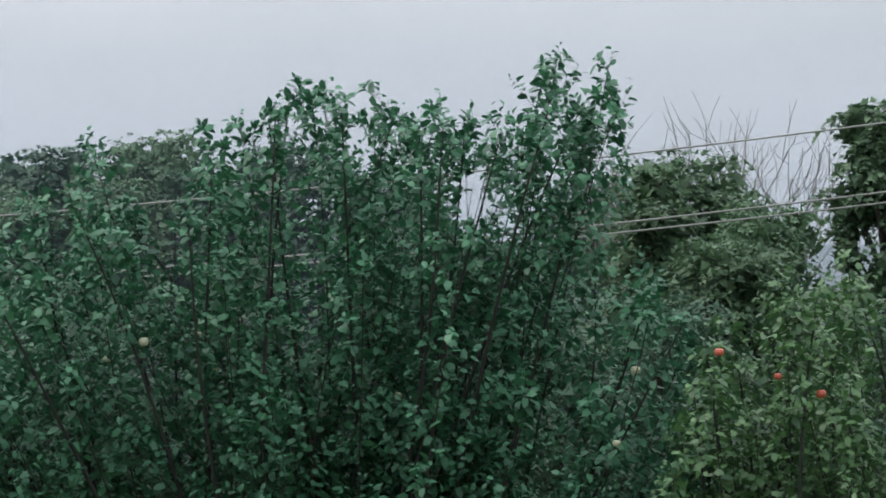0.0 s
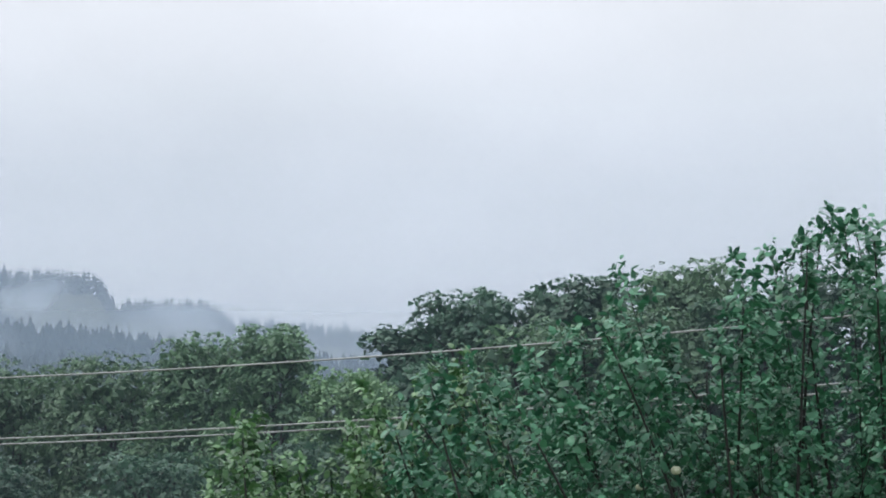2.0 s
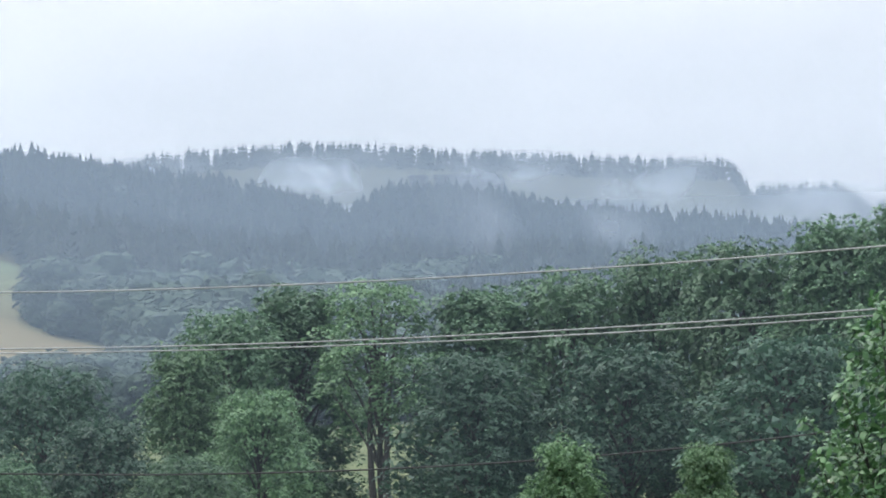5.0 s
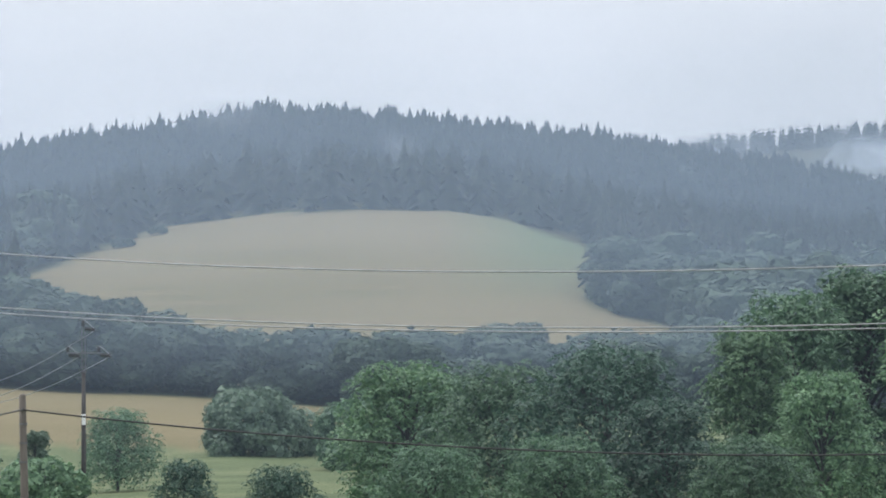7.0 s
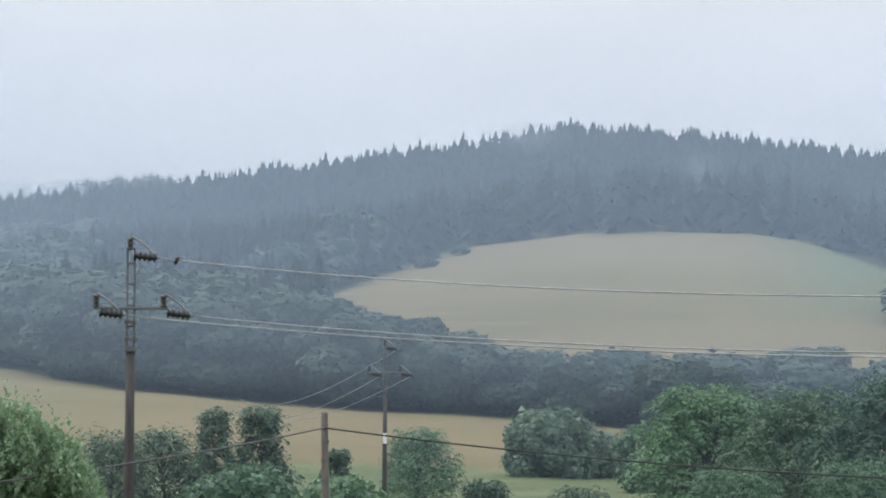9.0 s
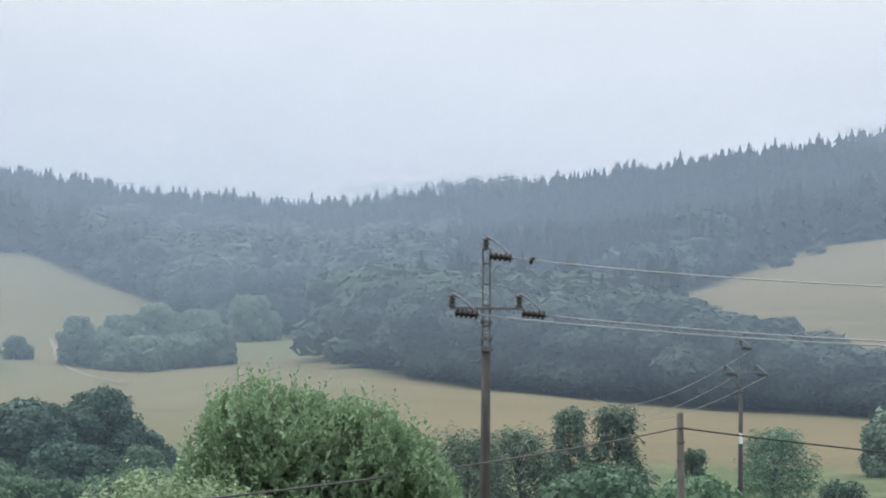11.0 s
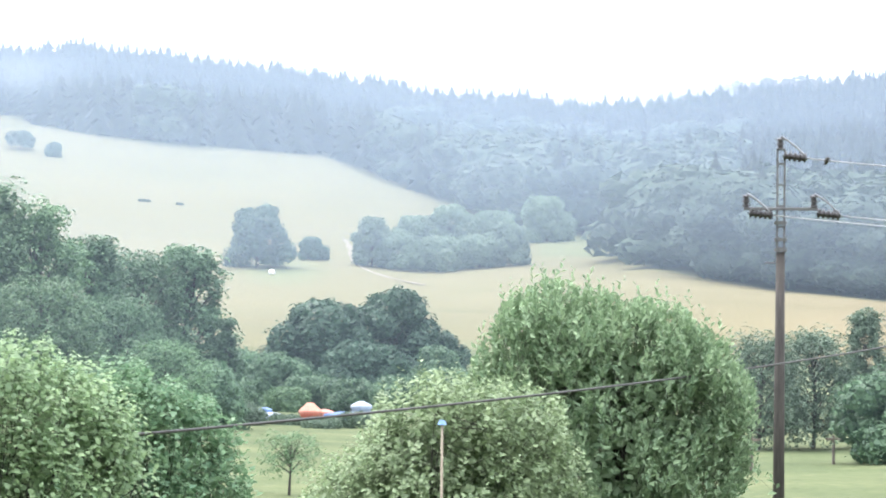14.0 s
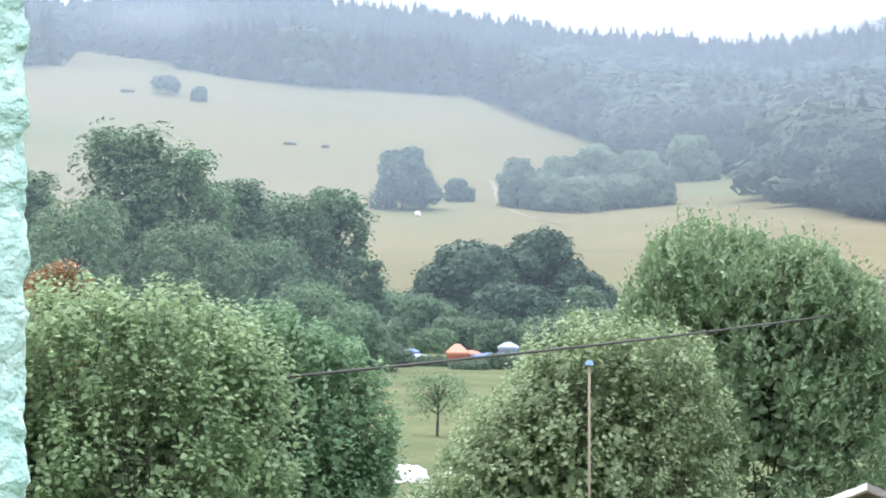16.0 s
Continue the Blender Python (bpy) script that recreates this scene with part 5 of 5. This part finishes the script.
grown("shrub", "thin shrub with rusty reddish leaves", "shrub", 24.8, 42.0, RUST_TOP, (24.0, 25.6), 0.4, 42, 0.4, 10, 0.08, RUSTY,
      wide=0.5, splay=0.6, upright=0.5, limbs=4, lift=0.1, floor_el=-1.6, seed=28, trunk_r=0.03)


# ---- poles, wires, cable ----
def polar(az, el, r):
    """A place at heading az and elevation el, r metres off along the ground."""
    p = heading(az, 0, r)
    return Vector((p.x, p.y, EYE.z + r * math.tan(radians(el))))


def box(bm, cx, cy, cz, sx, sy, sz, turn=None):
    m = Matrix.Translation((cx, cy, cz)) @ (turn or Matrix()) @ Matrix.Diagonal((sx, sy, sz, 1))
    return bmesh.ops.create_cube(bm, size=1, matrix=m)


def insulator(parent, p0, p1, sheds=5, rad=0.075, name="strain_insulator"):
    """A string of dark porcelain sheds from p0 to p1."""
    p0, p1 = Vector(p0), Vector(p1)
    prof_t, prof_r = [0.0], [0.02]
    for k in range(sheds):
        u = (k + 0.2) / sheds
        prof_t += [u, u + 0.12 / sheds, u + 0.45 / sheds, u + 0.6 / sheds]
        prof_r += [rad * 0.55, rad, rad * 0.9, rad * 0.55]
    prof_t.append(1.0)
    prof_r.append(0.02)
    pts = [tuple(p0.lerp(p1, t)) for t in prof_t]
    return part_np(name, *tube(pts, prof_r, 12), PORCELAIN, parent, smooth=False)


def power_pole(az, r, top_el, label, scale=1.0, gear_right=True):
    """Wooden pole with a steel head: cross-arm, three strain strings with jumpers."""
    x, y, z = on_ground(az, r)
    h = EYE.z + r * math.tan(radians(top_el)) - z
    e = thing("power_pole", (x, y, z), label, "power pole", "power poles", turn=az)
    wood_h = h - 2.45 * scale
    part_np("shaft", *tube([(0, 0, -0.3), (0, 0, wood_h * 0.5), (0, 0, wood_h)], (0.15, 0.13, 0.105), 14), DARK_POLE, e, smooth=True)
    for sx in (-0.085, 0.085):
        bm = bmesh.new()
        box(bm, sx, 0, h - 1.35 * scale, 0.05, 0.09, 2.7 * scale)
        part("channel", bm, STEEL, e)
    for k in range(5):
        bm = bmesh.new()
        box(bm, 0, 0, h - (0.35 + 0.5 * k) * scale, 0.15, 0.05, 0.045)
        part("rung", bm, STEEL, e)
    bm = bmesh.new()
    box(bm, 0.0, -0.06, h - 1.42 * scale, 1.75 * scale, 0.09, 0.07)
    bmesh.ops.bevel(bm, geom=bm.edges[:], offset=0.008, segments=1, affect="EDGES")
    part("crossarm", bm, STEEL, e)
    for zz, rr in ((h - 1.75 * scale, 0.15), (h - 2.15 * scale, 0.16), (h - 2.4 * scale, 0.155)):
        part_np("collar", *tube([(0, 0, zz - 0.04), (0, 0, zz + 0.04)], (rr, rr), 12), STEEL, e)
    bm = bmesh.new()
    box(bm, -0.24, 0, wood_h - 0.25, 0.26, 0.04, 0.04)
    part("step_iron", bm, STEEL, e)
    ends = []
    for px, pz in ((0.0, h - 0.02), (-0.8 * scale, h - 1.38 * scale), (0.8 * scale, h - 1.38 * scale)):
        insulator(e, (px - 0.02, -0.05, pz - 0.02), (px - 0.02, -0.05, pz + 0.3), 3, 0.105, "pin_insulator")
        a, b = Vector((px + 0.04, -0.05, pz - 0.14)), Vector((px + 0.62 * scale, -0.12, pz - 0.2))
        insulator(e, a, b, 5, 0.125)
        t = np.linspace(0, 1, 7)[:, None]
        top, end = np.array([px, -0.05, pz + 0.32]), np.array(b)
        path = top + (end - top) * t + np.array([0, 0, 0.05]) * np.sin(t * 3.14)
        part_np("jumper", *tube(path, 0.026, 6), WIRE, e)
        ends.append(e.matrix_basis @ b)
    return e, ends


def span(name, a, b, sag, rad, mat, label, category, group=""):
    """A wire hanging from a to b."""
    a, b = np.array(a), np.array(b)
    t = np.linspace(0, 1, 48)[:, None]
    p = a + (b - a) * t - np.array([0, 0, 4 * sag]) * t * (1 - t)
    ob = part_np(name, *tube(p - a, rad, 6), mat, smooth=True)
    ob.location = a
    return tagged(ob, label, category, group)


main_pole, ends = power_pole(10.3, 82, 2.52, "tall wooden power pole with steel cross-arm and dark insulators")
LINE = "power line wires"
for end, (rr, zz, sag) in zip(ends, ((52, 10.21, 1.97), (56, 9.23, 1.88), (54, 9.28, 1.81))):
    q = heading(-45, 0, rr)
    span("power_line_wire", end, (q.x, q.y, zz), sag, 0.016, WIRE, "pale bare power line wire sagging over the valley", "wire", LINE)
far_end, _ = power_pole(-45, 54, 4.2, "wooden power pole at the far end of the span")

q_pole, q_ends = power_pole(6.06, 180, 0.95, "distant wooden power pole with cross-arm beside the meadow", 1.0)
for end, (az, el, rr) in zip(q_ends, ((8.5, 0.05, 470), (8.7, -0.2, 470), (8.4, -0.2, 470))):
    p = polar(az, el, rr)
    span("power_line_wire", end, p, 1.8, 0.022, WIRE, "pale wire running down from the distant pole to the wood", "wire", LINE)


def wire_clamp(a, b, sag, t):
    """A dark damper clamped to a wire that hangs from a to b."""
    p = Vector(a).lerp(Vector(b), t) - Vector((0, 0, 4 * sag * t * (1 - t)))
    along = (Vector(b) - Vector(a)).normalized()
    e = thing("wire_damper", tuple(p), "small dark damper clamped to the upper power line wire", "damper")
    part_np("clamp", *tube([(0, 0, -0.07), (0, 0, 0.05)], (0.03, 0.035), 8), PORCELAIN, e)
    part_np("weight", *tube([tuple(-along * 0.07 + Vector((0, 0, -0.09))), tuple(-along * 0.03 + Vector((0, 0, -0.07))), tuple(along * 0.05 + Vector((0, 0, 0.04))), tuple(along * 0.09 + Vector((0, 0, 0.07)))],
                            (0.03, 0.05, 0.05, 0.03), 8), PORCELAIN, e)


wire_clamp(ends[0], (*heading(-45, 0, 52).xy, 10.21), 1.97, 0.0105)
bm = bmesh.new()
box(bm, 0, -0.16, 5.2, 0.2, 0.03, 0.55)
bmesh.ops.bevel(bm, geom=bm.edges[:], offset=0.008, segments=1, affect="EDGES")
part("plate", bm, WHITE_SHEET, q_pole, "pale metal plate")


def wood_pole(az, r, top_el, lean, label):
    x, y, z = on_ground(az, r)
    h = EYE.z + r * math.tan(radians(top_el)) - z
    e = thing("wooden_pole", (x, y, z), label, "utility pole", "cable poles", turn=az)
    part_np("shaft", *tube([(0, 0, -0.3), (lean * 0.5, 0, h * 0.5), (lean, 0, h - 0.06), (lean, 0, h)], (0.13, 0.115, 0.1, 0.06), 12), POLE_WOOD, e, smooth=True)
    bm = bmesh.new()
    box(bm, lean, -0.12, h - 0.46, 0.07, 0.12, 0.09)
    part("clamp", bm, STEEL, e)
    for k in range(3):
        part_np("band", *tube([(lean * 0.8, 0, h - 0.9 - 0.55 * k), (lean * 0.8, 0, h - 0.84 - 0.55 * k)], (0.122, 0.122), 12), STEEL, e)
    return e, e.matrix_basis @ Vector((lean, -0.16, h - 0.46))


r_pole, r_top = wood_pole(7.0, 100, -0.17, -0.12, "short weathered wooden pole carrying a black cable")
v_pole, v_top = wood_pole(-20.3, 112, 0.1, 0.0, "weathered wooden pole between the garden trees")
span("overhead_cable", r_top, v_top, 1.75, 0.028, RUBBER, "thick black overhead cable sagging between wooden poles", "cable", "overhead cables")
t_end = heading(26.5, 0, 36)
span("overhead_cable", r_top, (t_end.x, t_end.y, 3.75), 0.3, 0.022, RUBBER, "thick black overhead cable running down to the house", "cable", "overhead cables")


# ---- bare tree ----
def bare_tree(az, r, top_el, spread, seed, label):
    rng = np.random.default_rng(seed)
    x, y, z = on_ground(az, r)
    h = EYE.z + r * math.tan(radians(top_el)) - z
    e = thing("bare_tree", (x, y, z), label, "tree")
    pieces = []
    def grow(p, d, ln, rad, depth):
        q = p + d * ln
        mid = (p + q) / 2 + rng.normal(size=3) * ln * 0.05
        pieces.append(tube([p, mid, q], (rad, rad * 0.85, rad * 0.66), 5))
        if depth == 0:
            return
        for k in range(3 if depth > 2 else 2):
            nd = d + rng.normal(size=3) * 0.36 + [0, 0, 0.12]
            grow(p + d * ln * rng.uniform(0.6, 1.0), nd / np.linalg.norm(nd), ln * rng.uniform(0.6, 0.85), rad * 0.66, depth - 1)
    part_np("trunk", *tube([(0, 0, -0.2), (0, 0, h * 0.4)], (0.16, 0.1), 8), DRY_WOOD, e)
    for k in range(5):
        d = np.array([math.cos(k * 1.3) * spread, math.sin(k * 1.3) * spread, 1.0])
        grow(np.array([0, 0, h * 0.36]), d / np.linalg.norm(d), h * 0.25, 0.05, 4)
    v, f = join(pieces)
    v[:, 2] = np.where(v[:, 2] > h * 0.4, h * 0.4 + (v[:, 2] - h * 0.4) * (h * 0.6 / (v[:, 2].max() - h * 0.4)), v[:, 2])
    part_np("branch_wood", v, f, DRY_WOOD, e)


bare_tree(-34.0, 104, 4.6, 0.3, 4, "leafless grey dead tree with fine upright branches")
bare_tree(-32.1, 106, 4.25, 0.2, 6, "slender leafless tree behind the apple tree")

# ---- camp in the valley ----
def canopy(name, az, r, w, d, wall, peak, mat, label, legs=True):
    """A pitched cloth canopy on four poles."""
    x, y, z = on_ground(az, r)
    e = thing(name, (x, y, z), label, "tent", "camp tents", turn=az)
    bm = bmesh.new()
    ring = [bm.verts.new(p) for p in ((-w / 2, -d / 2, wall), (w / 2, -d / 2, wall), (w / 2, d / 2, wall), (-w / 2, d / 2, wall))]
    low = [bm.verts.new((v.co.x * 1.02, v.co.y * 1.02, wall - 0.2)) for v in ring]
    a, b = bm.verts.new((-w * 0.12, 0, peak)), bm.verts.new((w * 0.12, 0, peak))
    for f in ((ring[0], ring[1], b, a), (ring[1], ring[2], b), (ring[2], ring[3], a, b), (ring[3], ring[0], a)):
        bm.faces.new(f)
    for k in range(4):
        bm.faces.new((ring[k], low[k], low[(k + 1) % 4], ring[(k + 1) % 4]))
    bmesh.ops.solidify(bm, geom=bm.faces[:], thickness=0.02)
    part("canvas", bm, mat, e)
    for sx in (-1, 1):
        for sy in (-1, 1):
            part_np("pole", *tube([(sx * w * 0.49, sy * d * 0.49, -0.05), (sx * w * 0.49, sy * d * 0.49, wall)], 0.03, 6), STEEL, e)
    bm = bmesh.new()
    box(bm, 0, d * 0.35, wall * 0.45, w * 0.9, 0.04, wall * 0.9)
    part("side_wall", bm, PALE_TARP if mat is BLUE_TARP else mat, e)


canopy("tent", 18.1, 300, 2.0, 2.2, 0.7, 1.4, RED_TARP, "orange-red peaked canvas tent in the valley camp")
canopy("tent", 17.86, 302, 1.6, 1.8, 0.55, 0.8, RED_TARP, "low orange-red canvas awning beside the peaked tent")
canopy("tent", 17.52, 292, 3.6, 2.0, 0.6, 0.85, BLUE_TARP, "long blue tarpaulin shelter beside the red tent")
canopy("tent", 18.78, 288, 2.0, 2.0, 0.55, 0.75, PALE_TARP, "low white and blue tarpaulin shelter in the valley camp")
canopy("tent", 18.85, 290, 1.2, 1.6, 0.9, 1.15, BLUE_TARP, "small bright blue tarpaulin over the white shelter")
canopy("tent", 17.25, 304, 1.9, 1.8, 1.1, 1.5, PALE_TARP, "pale blue tent behind the tarpaulin shelter")


def heap(name, az, r, w, h, mat, label, category, seed=1):
    """A lumpy sheet thrown over a pile."""
    rng = np.random.default_rng(seed)
    x, y, z = on_ground(az, r)
    bm = bmesh.new()
    bmesh.ops.create_uvsphere(bm, u_segments=28, v_segments=14, radius=1)
    for v in bm.verts:
        k = 1 + 0.45 * noise.noise(v.co * 2.2 + Vector((seed, 0, 0))) + 0.2 * noise.noise(v.co * 6)
        v.co = Vector((v.co.x * w / 2 * k, v.co.y * w * 0.35 * k, max(-0.05, v.co.z) * h * k))
    ob = part(name, bm, mat)
    ob.location = (x, y, z)
    for p in ob.data.polygons:
        p.use_smooth = True
    return tagged(ob, label, category)


heap("covered_pile", 18.95, 88, 1.15, 0.42, WHITE_SHEET, "crumpled white plastic sheet over a garden pile", "covered pile", 3)
heap("covered_pile", 18.3, 86, 0.7, 0.35, WHITE_SHEET, "small crumpled white sheet on the grass", "covered pile", 5)


def shed():
    """A small gabled wood store seen from its front, one roof side under a pale sheet."""
    x, y, z = on_ground(11.3, 60)
    e = thing("wood_store", (x, y, z), "low wooden store with a pale sheet over half its roof", "shed", turn=11.3)
    half, eave, ridge, deep = 0.85, 1.14, 1.47, 1.4
    for sx in (-0.7, 0.7):
        bm = bmesh.new()
        box(bm, sx, 0, 0.58, 0.06, deep * 0.9, 1.24)
        part("side_board", bm, DARK_BOARD, e)
    for k in range(11):
        bm = bmesh.new()
        box(bm, -0.65 + 0.13 * k, -deep / 2 + 0.08, 0.56, 0.055, 0.03, 1.1)
        bmesh.ops.bevel(bm, geom=bm.edges[:], offset=0.006, segments=1, affect="EDGES")
        part("slat", bm, PALE_WOOD, e)
    bm = bmesh.new()
    box(bm, 0, -deep / 2 + 0.14, 0.56, 1.36, 0.02, 1.1)
    part("back_board", bm, DARK_BOARD, e)
    bm = bmesh.new()
    box(bm, 0.04, -deep / 2 + 0.03, eave - 0.04, 1.5, 0.035, 0.09)
    bmesh.ops.bevel(bm, geom=bm.edges[:], offset=0.008, segments=1, affect="EDGES")
    part("fascia", bm, PALE_WOOD, e, "pale weathered fascia board")
    bm = bmesh.new()
    tri = [bm.verts.new((px, py, pz)) for py in (-deep / 2 + 0.06, -deep / 2 + 0.1) for px, pz in ((-half * 0.86, eave), (half * 0.86, eave), (0, ridge - 0.03))]
    bm.faces.new(tri[:3])
    bm.faces.new(tri[5:2:-1])
    for a, b in ((0, 1), (1, 2), (2, 0)):
        bm.faces.new((tri[b], tri[a], tri[a + 3], tri[b + 3]))
    part("gable", bm, DARK_BOARD, e)
    for side, mat, lab in ((-1, WHITE_SHEET, "crumpled pale sheeting"), (1, SHEET_METAL, "")):
        bm = bmesh.new()
        n, rows = 26, []
        for i in range(n + 1):
            yy = -deep / 2 - 0.08 + (deep + 0.16) * i / n
            wv = 0.014 * math.sin(i * math.pi / 1.5)
            row = []
            for j in range(6):
                u = j / 5
                crumple = 0.05 * noise.noise(Vector((yy * 4, u * 3, 7))) if side < 0 else 0.0
                row.append(bm.verts.new((side * half * 1.12 * u, yy, ridge - (ridge - eave + 0.05) * u + wv + 0.02 + crumple)))
            rows.append(row)
        for r0, r1 in zip(rows, rows[1:]):
            for j in range(5):
                bm.faces.new((r0[j], r0[j + 1], r1[j + 1], r1[j]))
        bmesh.ops.solidify(bm, geom=bm.faces[:], thickness=0.014)
        part("roof_sheet", bm, mat, e, lab)
    for side in (-1, 1):
        v, f = tube([(0, -deep / 2 - 0.09, ridge), (side * half * 1.12, -deep / 2 - 0.09, eave - 0.05)], 0.03, 6)
        part_np("barge_board", v, f, DARK_BOARD, e)


shed()


def garden_lamp():
    x, y, z = on_ground(15.9, 54)
    h = EYE.z + 54 * math.tan(radians(-2.02)) - z
    e = thing("garden_post", (x, y, z), "slim pale metal post with a small blue cap", "post")
    part_np("post", *tube([(0, 0, -0.1), (0, 0, h - 0.08)], (0.022, 0.019), 10), PALE_WOOD, e, smooth=True)
    bm = bmesh.new()
    bmesh.ops.create_cone(bm, cap_ends=True, segments=14, radius1=0.075, radius2=0.04, depth=0.07, matrix=Matrix.Translation((0, 0, h - 0.05)))
    part("cap", bm, BLUE_TARP, e, "small blue cap")


garden_lamp()

for k, (az, r, hh) in enumerate([(10.75, 140, 1.5), (11.05, 138, 1.1), (9.4, 150, 1.2)]):
    x, y, z = on_ground(az, r)
    e = thing("fence_post", (x, y, z), "weathered wooden post standing on the meadow", "fence post", "meadow posts", turn=az)
    part_np("post", *tube([(0, 0, -0.1), (0, 0, hh)], (0.07, 0.06), 8), POLE_WOOD, e)
    bm = bmesh.new()
    box(bm, 0, -0.07, hh - 0.15, 0.7, 0.05, 0.1)
    part("rail", bm, DARK_BOARD, e)

for k, (az, r, top, width) in enumerate([(19.3, 268, -1.7, 0.8), (18.5, 272, -1.95, 0.6), (17.3, 268, -1.9, 0.7), (17.9, 262, -2.0, 0.7)]):
    tree("shrub", az, r, top, width, "low grey-green shrub in front of the camp", "far", WILLOW_LEAF, "shrub", "camp shrubs", seed=k + 31)
tree("fruit_tree", 18.42, 122, -2.25, 1.0, "small slender fruit tree on the mown meadow", "orchard", PALE_LEAF, seed=7)


# ---- house corner ----
def house_corner():
    """Corner of the house wall, with a rough, uneven plaster coat."""
    d = heading(25.27, 0, 1.0)
    side = Vector((-d.y, d.x, 0))
    corner = d * 2.4
    e = thing("house", (corner.x, corner.y, 0), "house corner with rough pale turquoise plaster", "house")
    s = [5.0, 3.0, 1.8, 0.9, 0.6, 0.4, 0.25] + [0.2 - 0.0045 * k for k in range(42)]
    face = [(v, 0.0) for v in s] + [(0.011 * (1 - math.sin(a)), 0.011 * (1 - math.cos(a))) for a in np.linspace(0.2, 1.57, 5)] + [(0.0 + 0.1 * v, v) for v in (0.02, 0.03, 0.05, 0.1, 0.2, 0.4, 1.0, 2.0, 4.0)]
    zs = [0.0, 2.0, 4.0, 5.0, 5.2] + [5.25 + 0.0045 * k for k in range(112)] + [5.8, 6.2, 7.0, 8.5]
    rows, bm = [], bmesh.new()
    for z in zs:
        row = []
        for a, b in face:
            p = corner + side * a + d * b
            q = Vector((p.x, p.y, z))
            n1 = noise.noise(q * 95) * 0.004 + noise.noise(q * 38) * 0.006 + noise.noise(q * 210) * 0.0018
            out = (-d * (1.0 if b < 0.012 else 0.2) - side * (1.0 if a < 0.02 else 0.0)) * n1
            row.append(bm.verts.new(q + out - Vector((corner.x, corner.y, 0))))
        rows.append(row)
    for r0, r1 in zip(rows, rows[1:]):
        for i in range(len(face) - 1):
            bm.faces.new((r0[i], r0[i + 1], r1[i + 1], r1[i]))
    ob = part("wall", bm, PLASTER, e, "rough turquoise plaster wall")
    for p in ob.data.polygons:
        p.use_smooth = True


house_corner()
